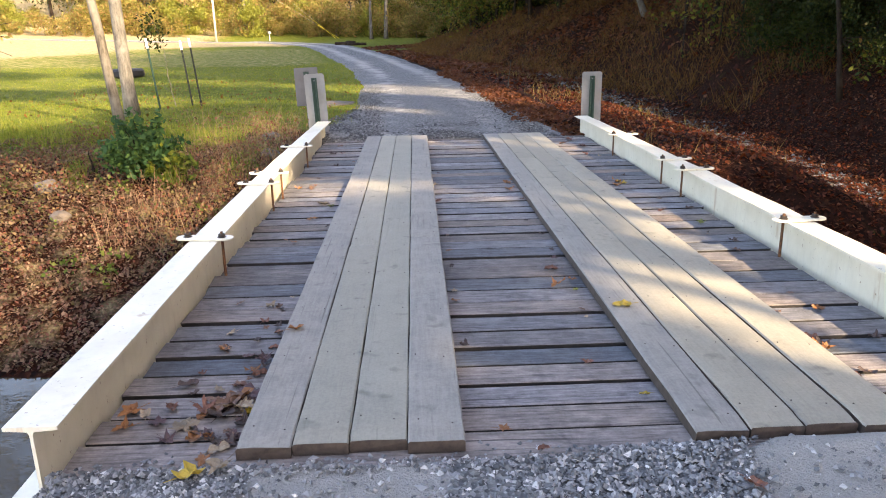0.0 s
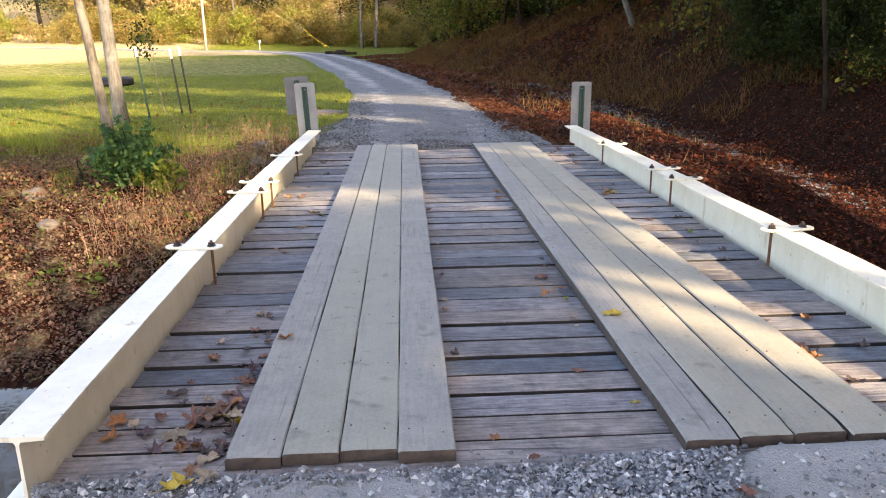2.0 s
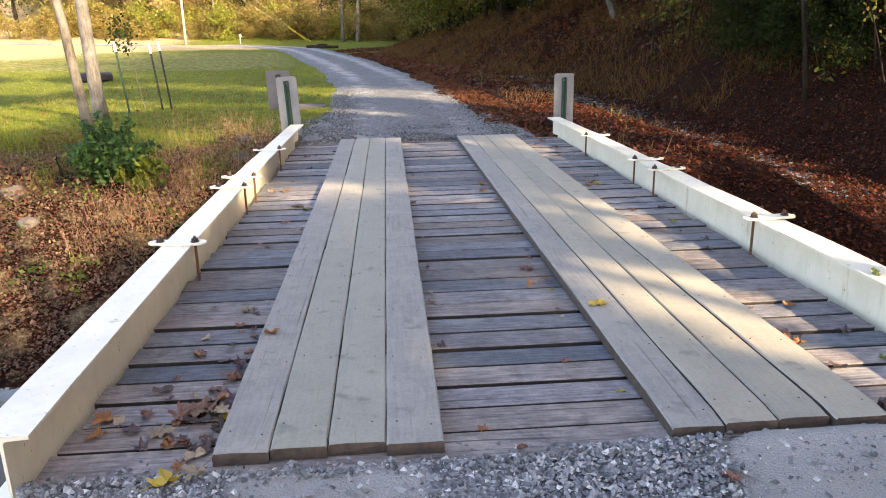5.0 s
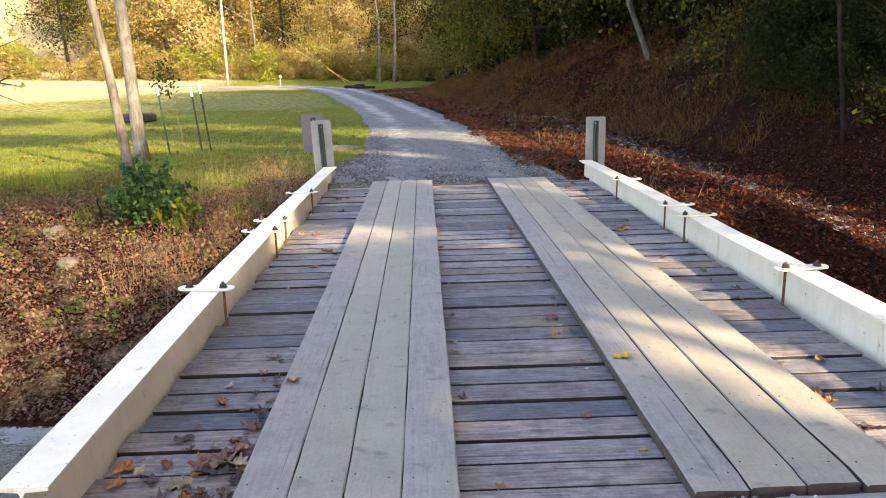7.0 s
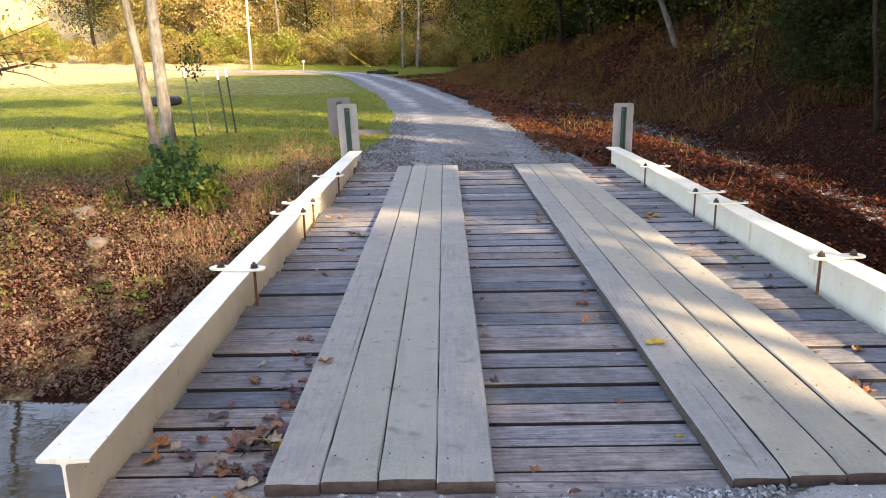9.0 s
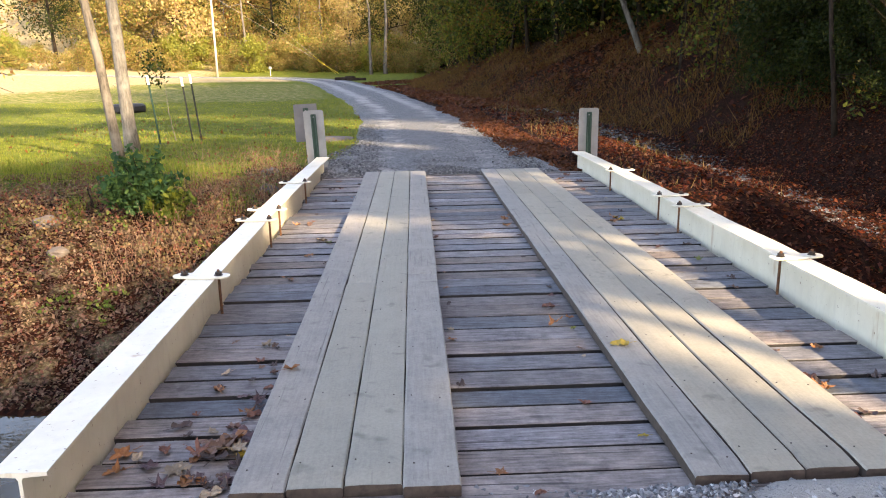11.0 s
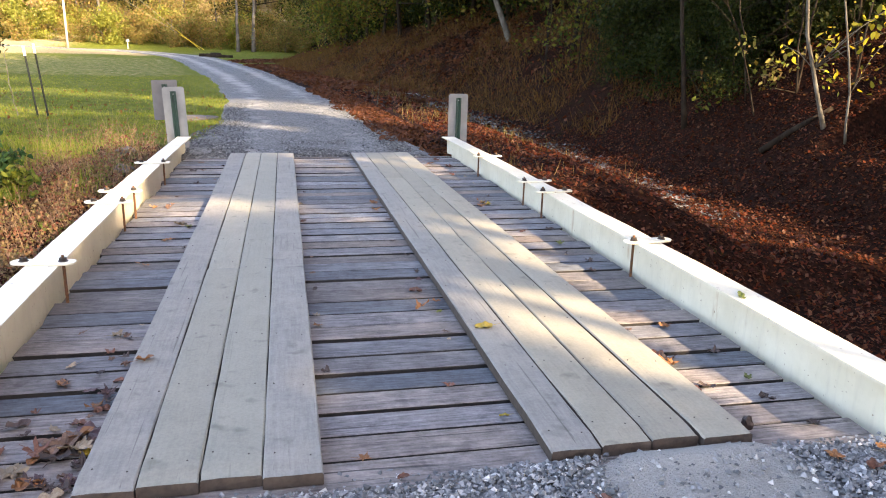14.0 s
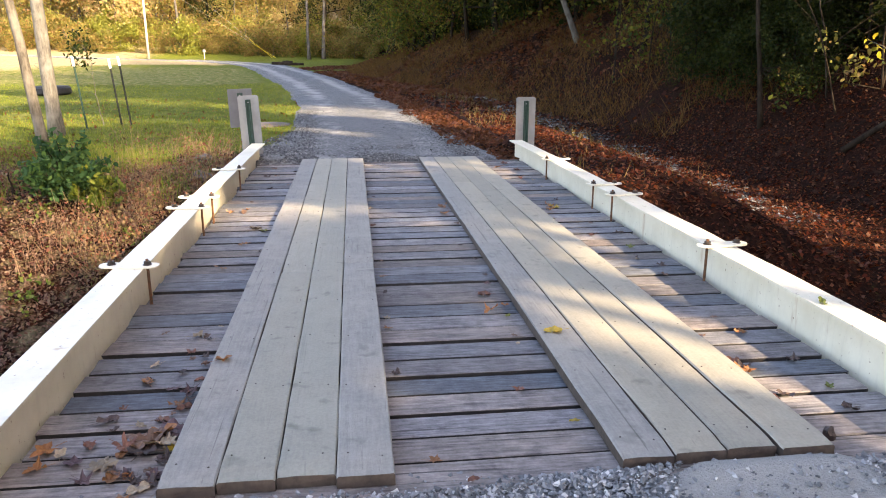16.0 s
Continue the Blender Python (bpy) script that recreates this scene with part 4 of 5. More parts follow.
def near_trunk(x, y, lean, tall, r, label, seed, bark):
    """A bare stem at the meadow's edge whose crown is far overhead."""
    rng = np.random.default_rng(seed)
    tree = empty("tree", pose(x, y, height(x, y)), label, "tree", "trunks beside the meadow")
    stem = trunk_path(rng, (0, 0, -0.3), lean, tall, r, 0.05, 14)
    paths = [stem]
    for k in range(6):
        p = np.array(stem[8 + k][0])
        w = rng.random() * 6.283
        q = p + np.array([math.cos(w), math.sin(w), 0.5]) * (1.2 + rng.random())
        paths.append([(tuple(p), 0.05), (tuple((p + q) / 2 + rng.normal(size=3) * 0.1), 0.03), (tuple(q), 0.01)])
    stems(tree, paths, bark, 12)
    tips = [np.array(p[-1][0]) for p in paths[1:]]
    part("crown", quads("crown", leaves(rng, tips, 0.9, 60, 0.11, 0.3, True), L_turn), None, tree)
    return tree


near_trunk(-5.27, 9.80, (-1.10, 0.45, 0), 9.0, 0.085, "slender leaning grey tree trunk beside a bush", 3, M_bark)
near_trunk(-5.82, 11.8, (-0.42, 0.3, 0), 11.0, 0.128, "pale grey tree trunk at the meadow edge", 5, M_bark_pale)


def slim_tree(x, y, lean, tall, r, bark, leafm, tufts, per, size, label, seed, name="sapling", twigs=8):
    """A thin woodland stem with a few sprays of leaves; tufts: heights and reaches of the sprays."""
    rng = np.random.default_rng(seed)
    tree = empty(name, pose(x, y, height(x, y)), label, "tree", "slim trees on the creek bank")
    stem = trunk_path(rng, (0, 0, -0.2), lean, tall, r, min(0.3, 0.04 * tall), 12)
    paths, tips = [stem], []
    for k in range(twigs):
        i = 3 + rng.integers(0, 8)
        p = np.array(stem[i][0])
        w = rng.random() * 6.283
        q = p + np.array([math.cos(w), math.sin(w), 0.5 + 0.4 * rng.random()]) * (0.5 + 0.9 * rng.random())
        paths.append([(tuple(p), min(0.014, r * 0.3)), (tuple((p + q) / 2 + rng.normal(size=3) * 0.06), min(0.009, r * 0.18)), (tuple(q), 0.004)])
    for dx, dy, dz in tufts:
        q = np.array([dx, dy, dz])
        i = min(11, max(2, int(dz / tall * 12) - 1))
        p = np.array(stem[i][0])
        paths.append([(tuple(p), min(0.014, r * 0.3)), (tuple((p + q) / 2 + (0, 0, 0.08)), min(0.009, r * 0.18)), (tuple(q), 0.004)])
        tips += [p * 0.3 + q * 0.7, q, p * 0.1 + q * 0.9]
    stems(tree, paths, bark, 8)
    if tips:
        part("crown", quads("crown", leaves(rng, np.array(tips), 0.30, per, size, 0.6, True), leafm), None, tree)
    return tree


slim_tree(8.28, 8.50, (-2.0, 0.5), 6.5, 0.038, M_bark, L_yellow, ((-0.75, 0.38, 1.25), (-0.2, -0.2, 1.45), (0.25, -0.5, 1.75), (0.55, -0.7, 2.05), (0.65, -0.8, 1.65), (0.2, -0.4, 1.4), (0.1, 0.1, 0.7)), 4, 0.115, "leaning sapling with sunlit yellow leaves", 31, twigs=4)
slim_tree(8.42, 8.15, (-0.85, 0.3), 6.0, 0.022, M_bark, L_yellow, ((0.3, 0.1, 1.1), (0.2, -0.3, 1.7)), 3, 0.10, "thin pale sapling on the bank", 32, twigs=5)
slim_tree(9.54, 7.49, (-1.1, 0.3), 9.0, 0.088, M_bark_dark, L_lime, ((0.5, -0.6, 0.55), (0.9, -0.5, 0.75), (0.1, -0.7, 0.6), (1.2, -0.6, 0.5), (-0.3, -0.5, 0.8)), 7, 0.14, "sturdy grey tree with low leafy sprouts", 33, "tree", 6)
slim_tree(7.72, 12.0, (-1.1, 0.3), 8.0, 0.055, M_bark_dark, L_olive, ((0.6, -0.4, 0.7), (0.5, -0.2, 1.0), (0.2, -0.3, 0.5)), 10, 0.11, "slim dark tree on the bank", 34)
slim_tree(8.4, 11.0, (-0.7, 0.2), 5.5, 0.019, M_bark_dark, L_turn, ((0.3, -0.3, 0.7), (-0.3, -0.2, 1.0), (0.4, -0.4, 0.4)), 7, 0.10, "leaning bare sapling on the bank", 35)
slim_tree(8.25, 10.4, (-1.6, 0.3), 5.0, 0.016, M_bark_dark, L_turn, ((0.3, -0.3, 0.9), (0.5, 0.2, 0.6)), 7, 0.10, "thin bare sapling on the bank", 36)
slim_tree(8.75, 10.0, (-0.5, 0.0), 6.0, 0.018, M_bark_dark, L_turn, ((0.2, -0.2, 0.5),), 8, 0.09, "thin bare sapling on the bank", 37)
slim_tree(9.2, 16.5, (-3.4, -0.8), 4.6, 0.030, M_bark_pale, L_olive, ((-2.6, -0.7, 3.6), (-3.2, -0.8, 4.0), (-2.0, -0.4, 3.8)), 12, 0.10, "pale bough arching out of the wood", 42, twigs=9)
slim_tree(8.0, 25.8, (-2.6, 0.5), 7.0, 0.12, M_bark, L_turn, ((-1.2, -0.4, 2.6), (-0.8, 0.2, 2.9)), 12, 0.12, "leaning pale tree at the wood's edge", 38)
slim_tree(4.26, 53.7, (-0.8, 0.4), 12.0, 0.24, M_bark, L_turn, ((1.2, 0.2, 6.0),), 30, 0.2, "pale tree trunk at the edge of the wood", 39, "tree")
slim_tree(-3.6, 84.5, (0.3, 0.4), 14.0, 0.24, M_bark, L_rust, (), 0, 0.2, "pale tree trunk beyond the lane", 40, "tree")
slim_tree(-5.2, 84.0, (-0.3, 0.4), 14.0, 0.20, M_bark, L_rust, (), 0, 0.2, "pale tree trunk beyond the lane", 41, "tree")


def fallen_log(a, b, r):
    a, b = (Vector((*p, height(*p) + r)) for p in (a, b))
    v, f = tubes([[(tuple(a - a), r), (tuple((b - a) * 0.5 + Vector((0, 0, 0.03))), r * 0.9), (tuple(b - a), r * 0.6)]], 9)
    ob = part("log", mesh("log", v, f, M_bark_dark, True), None, None)
    ob.matrix_world = Matrix.Translation(a)
    tagged(ob, "dark rotting log lying on the leafy slope", "log")


fallen_log((7.7, 9.35), (8.55, 8.75), 0.06)


def arching_sapling():
    rng = np.random.default_rng(51)
    tree = empty("sapling", pose(-7.15, 7.9, height(-7.15, 7.9)), "arching young tree with thin yellowing foliage", "tree")
    stem = [((0, 0, -0.2), 0.06), ((-0.02, 0.05, 0.5), 0.05), ((0.0, 0.1, 0.95), 0.042), ((0.17, 0.2, 1.22), 0.034), ((0.40, 0.33, 1.48), 0.024), ((0.72, 0.5, 1.56), 0.014), ((0.95, 0.6, 1.50), 0.006)]
    main = [((0.0, 0.1, 0.9), 0.045), ((-0.3, 0.3, 1.6), 0.04), ((-0.5, 0.4, 2.4), 0.03), ((-0.2, 0.6, 3.2), 0.015)]
    paths, tips = [stem, main], []
    for a, b in (((0.40, 0.33, 1.48), (1.05, 0.5, 1.25)), ((0.5, 0.4, 1.5), (0.25, 0.6, 1.75)), ((0.72, 0.5, 1.56), (1.1, 0.7, 1.7))):
        paths.append([(a, 0.010), (tuple((np.array(a) + b) / 2 + (0, 0, 0.04)), 0.006), (b, 0.003)])
    for k in range(16):
        p = np.array(main[1 + k % 3][0])
        q = p + np.array([rng.uniform(-0.6, 1.5), rng.uniform(-0.3, 0.8), rng.uniform(-0.1, 0.8)])
        paths.append([(tuple(p), 0.012), (tuple(q), 0.004)])
        tips += [q, (p + q) / 2]
    tips += [np.array((-0.25, 0.1, z)) for z in (0.7, 1.0, 1.2)]
    stems(tree, paths, M_bark_dark, 7)
    part("crown", quads("crown", leaves(rng, np.array(tips), 0.34, 40, 0.065, 0.5, True), L_turn), None, tree)


arching_sapling()


def bush(x, y, r, tall, n, size, leafm, label, seed, shoots=34):
    """Arching shoots of uneven length, each hung with pairs of leaves."""
    rng = np.random.default_rng(seed)
    m = empty("bush", pose(x, y, height(x, y)), label, "bush")
    sprays = []
    for k in range(shoots):
        w, e = rng.random() * 6.283, 0.15 + 0.95 * rng.random() ** 0.7
        top = tall * (0.35 + 0.8 * rng.random()) * (1.05 - 0.45 * e)
        root = np.array([math.cos(w), math.sin(w), 0]) * r * 0.25 * rng.random()
        tip = np.array([math.cos(w) * r * e, math.sin(w) * r * e, top])
        mid = root * 0.45 + tip * 0.45 + (0, 0, 0.22 * tall)
        path = [(tuple(root - (0, 0, 0.1)), 0.012), (tuple(mid), 0.008), (tuple(tip), 0.003)]
        v, f = tubes([path], 5)
        part("stem", mesh("stem", v, f, M_bark_dark, True), None, m)
        for t in np.linspace(0.25, 1.05, n):
            q = root * (1 - t) ** 2 + 2 * mid * t * (1 - t) + tip * t * t
            sprays.append(q + rng.normal(size=3) * 0.03)
    part("foliage", quads("foliage", leaves(rng, np.array(sprays), r * 0.20, 13, size, 0.5, True), leafm), None, m)
    return m


L_turnlime = leaf_mat("yellowing_shrub_leaves", (0.045, 0.080, 0.018), (0.085, 0.125, 0.024), (0.16, 0.18, 0.028), (0.055, 0.09, 0.02))
L_sprig = leaf_mat("green_sprigs", (0.05, 0.09, 0.02), (0.09, 0.13, 0.03), (0.12, 0.13, 0.04))
L_stalk = leaf_mat("dead_weed_stalks", (0.25, 0.14, 0.10), (0.33, 0.21, 0.15), (0.17, 0.09, 0.07), (0.36, 0.27, 0.18))
bush(-3.82, 6.60, 0.43, 0.90, 9, 0.075, L_bush, "dense dark green bush on the creek bank", 8)
bush(-3.50, 6.42, 0.24, 0.56, 6, 0.066, L_turnlime, "yellow-green shrub at the foot of a bush", 9, 20)


# ---- ground cover ----
def sample(rng, n, x0, x1, y0, y1, keep=None):
    """Random spots on the ground as rows of x, y, z."""
    out = []
    while len(out) < n:
        x, y = rng.uniform(x0, x1), rng.uniform(y0, y1)
        if keep is None or keep(x, y):
            out.append((x, y, height(x, y)))
    return np.array(out)


def flat_leaves(rng, spots, size, lift=0.02):
    """Dry leaves that lie on the ground, tilted and curled."""
    n = len(spots)
    w = rng.random(n) * 6.283
    ax = np.stack([np.cos(w), np.sin(w), rng.normal(size=n) * 0.5], 1)
    sd = np.stack([-np.sin(w), np.cos(w), rng.normal(size=n) * 0.5], 1)
    s = size * (0.5 + rng.random((n, 1)))
    c = spots + np.array([0, 0, lift]) * (0.3 + rng.random((n, 1)))
    up = np.array([0, 0, 1.0]) * s * 0.16
    return np.stack([c - ax * s * 0.5, c + sd * s * 0.36 + up, c + ax * s * 0.5, c - sd * s * 0.36 + up], 1)


def stuff(name, me, label, category):
    return tagged(new(name, me), label, category, kind="stuff")


rg = np.random.default_rng(77)


def right_side(x, y):
    return x > bend(y, ROAD) + (1.35 if y > 8.6 else 2.3) and height(x, y) > WARM


WARM = WATER + 0.02
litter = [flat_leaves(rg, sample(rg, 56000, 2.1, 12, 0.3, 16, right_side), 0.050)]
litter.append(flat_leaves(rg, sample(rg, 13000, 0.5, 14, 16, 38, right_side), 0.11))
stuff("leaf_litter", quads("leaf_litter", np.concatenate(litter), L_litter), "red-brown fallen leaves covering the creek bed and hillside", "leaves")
slope = sample(rg, 14000, -7, 9, 24, 62, lambda x, y: x > bend(y, ROAD) + 1.7 and x < bend(y, TOE) + 7 and noise.noise((x * 0.3, y * 0.3, 4.4)) > -0.25)
stuff("leaf_litter", quads("leaf_litter", flat_leaves(rg, slope, 0.17, 0.06), L_verge), "orange-brown leaves on the open slope below the wood", "leaves")
verge = sample(rg, 5200, 0.2, 2.6, 8.3, 24, lambda x, y: 1.15 + 0.25 * noise.noise((y, x, 0)) < x - bend(y, ROAD) < 2.1)
stuff("leaf_litter", quads("leaf_litter", flat_leaves(rg, verge, 0.075, 0.05), L_verge), "drift of orange-brown leaves along the edge of the lane", "leaves")
bank = sample(rg, 60000, -9, -2.15, 3.2, 8.6, lambda x, y: height(x, y) > WARM)
stuff("leaf_litter", quads("leaf_litter", flat_leaves(rg, bank, 0.033), L_bank), "dry leaves on the creek bank", "leaves")
weeds = sample(rg, 5000, -9, -2.3, 4.8, 8.9, lambda x, y: noise.noise((x * 0.7, y * 0.7, 0.3)) > 0.0)
stuff("weeds", quads("weeds", leaves(rg, weeds + (0, 0, 0.09), 0.12, 2, 0.042, 0.0), L_red), "low reddish weeds on the creek bank", "weeds")
sprigs = sample(rg, 240, -6.5, -2.4, 4.6, 8.4, lambda x, y: noise.noise((x * 1.6, y * 1.6, 8.3)) > 0.1)
stuff("weeds", quads("weeds", leaves(rg, sprigs + (0, 0, 0.06), 0.08, 5, 0.05, 0.0), L_sprig), "small green sprigs among the dead leaves", "weeds")
stalks = sample(rg, 800, -4.0, -2.2, 5.2, 9.0, lambda x, y: noise.noise((x * 0.9, y * 0.9, 4.3)) > -0.15 and height(x, y) > -0.9)
stuff("weeds", quads("weeds", blades(rg, stalks, 0.42, 0.0022, 0.35), L_stalk), "dry brown weed stalks beside a bush", "weeds")
stuff("weeds", quads("weeds", leaves(rg, stalks[:500] + (0, 0, 0.2), 0.2, 3, 0.036, 0.0), L_red), "withered leaves on weed stalks", "weeds")


def meadow(x, y):
    return x < bend(y, ROAD) - (1.5 if y > 9.6 else 2.4)


specks = sample(rg, 1000, -10, -1.6, 8.5, 22, meadow)
stuff("leaf_litter", quads("leaf_litter", flat_leaves(rg, specks, 0.05, 0.05), L_rust), "scattered dry leaves on the grass", "leaves")
lawn = [blades(rg, sample(rg, 26000, -12, -1.5, 7.4, 15, meadow), 0.050, 0.0045)]
lawn.append(blades(rg, sample(rg, 22000, -24, -1.0, 15, 34, meadow), 0.045, 0.010))
stuff("grass", quads("grass", np.concatenate(lawn), L_grass), "mown meadow grass in late sun", "grass")
tuft = sample(rg, 2600, -9, -2.6, 6.6, 9.4, lambda x, y: noise.noise((x, y, 9.0)) > 0.05)
stuff("grass", quads("grass", blades(rg, tuft, 0.20, 0.004), L_grass), "longer grass at the top of the bank", "grass")
rough = sample(rg, 1000, 2.0, 5.2, 6.5, 26, lambda x, y: x > bend(y, ROAD) + 1.9 and noise.noise((x * 0.6, y * 0.6, 2.0)) > 0.0)
stuff("grass", quads("grass", blades(rg, rough, 0.20, 0.004), L_dry), "dry grass between the lane and the creek bed", "grass")
brown = sample(rg, 20000, -2, 13, 13, 58, lambda x, y: 0.0 < x - bend(y, TOE) < 6.0 and noise.noise((x * 0.4, y * 0.4, 6.0)) > -0.15)
stuff("weeds", quads("weeds", blades(rg, brown, 0.36, 0.009, 0.6), L_brown), "tall brown weeds at the foot of the hill", "weeds")


# ---- loose stone ----
OCTA = np.array([(1, 0, 0), (-1, 0, 0), (0, 1, 0), (0, -1, 0), (0, 0, 1), (0, 0, -1)], float)
OCTF = ((0, 2, 4), (2, 1, 4), (1, 3, 4), (3, 0, 4), (2, 0, 5), (1, 2, 5), (3, 1, 5), (0, 3, 5))


def stones(name, rng, spots, size, mat):
    """Small angular stones, each with its own shape."""
    n = len(spots)
    s = size * (0.45 + rng.random((n, 1, 1)) ** 2 * 1.3)
    v = OCTA[None] * s * (0.6 + 0.8 * rng.random((n, 6, 1))) + rng.normal(size=(n, 6, 3)) * s * 0.28
    v[:, :, 2] *= 0.75
    v += np.asarray(spots)[:, None, :] + np.array([0, 0, 0.25]) * s
    idx = (np.arange(n)[:, None, None] * 6 + np.array(OCTF)[None]).reshape(-1, 3)
    return mesh(name, v.reshape(-1, 3).tolist(), idx.tolist(), mat)


def near_gravel(n):
    out = []
    while len(out) < n:
        x, y = rg.uniform(-1.88, 1.88), rg.uniform(-1.5, 0.13)
        g = max(1 - ramp(abs(x + 0.83), 0.22, 0.5), 1 - ramp(abs(x - 0.95), 0.3, 0.62))
        if y > -0.07 and not 0.05 < x < 0.62 and rg.random() < 0.93:
            continue
        if y > 0.0 and (g > 0.05 or noise.noise((x * 3.1, 0.2, 7.0)) < y * 6 - 0.25):
            continue
        if y > -0.13 + 0.08 * noise.noise((x * 4, 1, 0)) and y < 0.03 and rg.random() < 0.5:
            out.append((x, y, 0.018 + (0.016 * g if x > 0 else 0.0) - 0.03 * ramp(y, -0.08, 0.04)))
        elif rg.random() < (1 - 0.93 * g) * (0.35 + 0.65 * ramp(y, -1.2, -0.3)):
            out.append((x, y, 0.012 + (0.022 * g if x > 0 else 0.004 * g) - 0.028 * ramp(y, -0.08, 0.05)))
    return np.array(out)


stuff("gravel", stones("gravel", rg, near_gravel(24000), 0.0082, M_stones), "loose grey crushed stone at the bridge end", "gravel")


def far_gravel(n):
    out = []
    while len(out) < n:
        x, y = rg.uniform(-2.3, 1.7), 8.2 + rg.random() ** 1.5 * 9
        side = x - bend(y, ROAD)
        w = min(abs(side + 0.75), abs(side - 0.75))
        if -2.1 + 0.6 * ramp(y, 9, 13) < side < 1.4 and rg.random() < 0.05 + 0.95 * ramp(w, 0.15, 0.4) and noise.noise((x * 1.5, y * 1.5, 3)) > -0.35:
            out.append((x, y, height(x, y) + dip(x, y) + 0.01 + 0.035 * ramp(y, 8.3, 9.6)))
    return np.array(out)


stuff("gravel", stones("gravel", rg, far_gravel(12000), 0.010, M_creek), "loose grey crushed stone on the lane", "gravel")
creek = sample(rg, 2600, 3.5, 7.2, 7.5, 26, lambda x, y: abs(x - bend(y, DITCH)) < 0.7 + 0.6 * noise.noise((x, y, 5)))
stuff("creek_stones", stones("creek_stones", rg, creek, 0.022, M_creek), "pale stones along the dry creek bed", "stones")


def boulder(x, y, size, label, seed, flat=0.6):
    rng = np.random.default_rng(seed)
    bm = bmesh.new()
    bmesh.ops.create_icosphere(bm, subdivisions=3, radius=1)
    for v in bm.verts:
        d = 1 + 0.30 * noise.noise(v.co * 1.1 + Vector((seed, 0, 0))) + 0.10 * noise.noise(v.co * 3.0 + Vector((0, seed, 0)))
        v.co = Vector((v.co.x * size[0], v.co.y * size[1], v.co.z * size[2])) * d
    ob = part("rock", bm, M_stone, None)
    ob.matrix_world = pose(x, y, height(x, y) + size[2] * 0.25, 0, 0, rng.uniform(0, 360))
    return tagged(ob, label, "rock", "rocks on the bank")


boulder(-4.99, 6.54, (0.15, 0.12, 0.10), "grey-brown rock half buried in leaves", 3)
boulder(-4.6, 5.9, (0.12, 0.10, 0.07), "small grey rock on the creek bank", 4)
boulder(-5.3, 4.3, (0.12, 0.1, 0.07), "pale rock at the water's edge", 5)
boulder(-2.65, 8.3, (0.16, 0.13, 0.09), "grey rock beside the bridge", 6)
boulder(-2.5, 7.4, (0.12, 0.12, 0.08), "grey rock beside the bridge", 7)
boulder(-2.35, 13.6, (0.42, 0.55, 0.05), "flat pale stone slab beside the lane", 8)


# ---- things in the meadow ----
def t_post(x, y, tall, lean, mat, label):
    m = empty("fence_post", pose(x, y, height(x, y), 0, lean, 0), label, "fence post", "steel posts in the meadow")
    bm = outline([(-0.018, -0.003), (-0.003, -0.003), (-0.003, -0.022), (0.003, -0.022), (0.003, -0.003), (0.018, -0.003), (0.018, 0.003), (-0.018, 0.003)], tall + 0.2)
    part("post", bm, mat, m).matrix_local = pose(0, 0, -0.2)
    part("cap", box((-0.021, -0.024, tall - 0.17), (0.021, 0.008, tall + 0.02), 0.004), M_white, m, "white painted top")
    return m


t_post(-5.74, 13.1, 1.38, -5, M_green, "thin green steel post with a white top")
t_post(-5.30, 13.86, 1.36, -5, M_black, "dark steel post with a white top")
t_post(-5.18, 14.1, 1.42, -5, M_black, "dark steel post with a white top")
slim_tree(-5.70, 14.1, (-0.30, 0.1), 2.0, 0.010, M_bark, L_green, ((-0.42, 0.0, 1.85), (-0.28, 0.0, 1.65), (-0.5, 0.1, 1.6), (-0.35, 0.0, 1.45)), 18, 0.075, "young staked tree with few leaves", 61, "sapling", 4)
slim_tree(-4.62, 6.92, (0.02, 0.0), 0.5, 0.028, M_bark_dark, L_turn, (), 0, 0.1, "broken grey stub on the bank", 62, "tree_stub", 0)
slim_tree(1.9, 17.5, (0.02, 0.0), 0.85, 0.018, M_bark, L_turn, (), 0, 0.1, "thin wooden stake beside the lane", 63, "stake", 0)


def utility_pole(x, y):
    m = empty("utility_pole", pose(x, y, height(x, y)), "pale weathered wooden utility pole in the sun", "utility pole")
    v, f = tubes([[((0, 0, -0.5), 0.125), ((0, 0, 4), 0.115), ((0, 0, 11.5), 0.09)]], 12)
    part("shaft", mesh("shaft", v, f, M_pole, True), None, m)
    foot = Vector((-9.4 - x, 86.5 - y, height(-9.4, 86.5) - height(x, y)))
    for k, top in enumerate((11.2, 8.6)):
        a, b = Vector((0, 0, top)), foot + Vector((0.4 * k, 0, 0))
        part("guy_wire", rod(a, b, 0.011, 6), M_wire, m, "steel guy wire")
        part("sleeve", rod(b + (a - b) * 0.19, b + (a - b) * 0.005, 0.02, 8), M_yellow, m, "yellow plastic guy sleeve")
    return m


utility_pole(-22.1, 83.0)


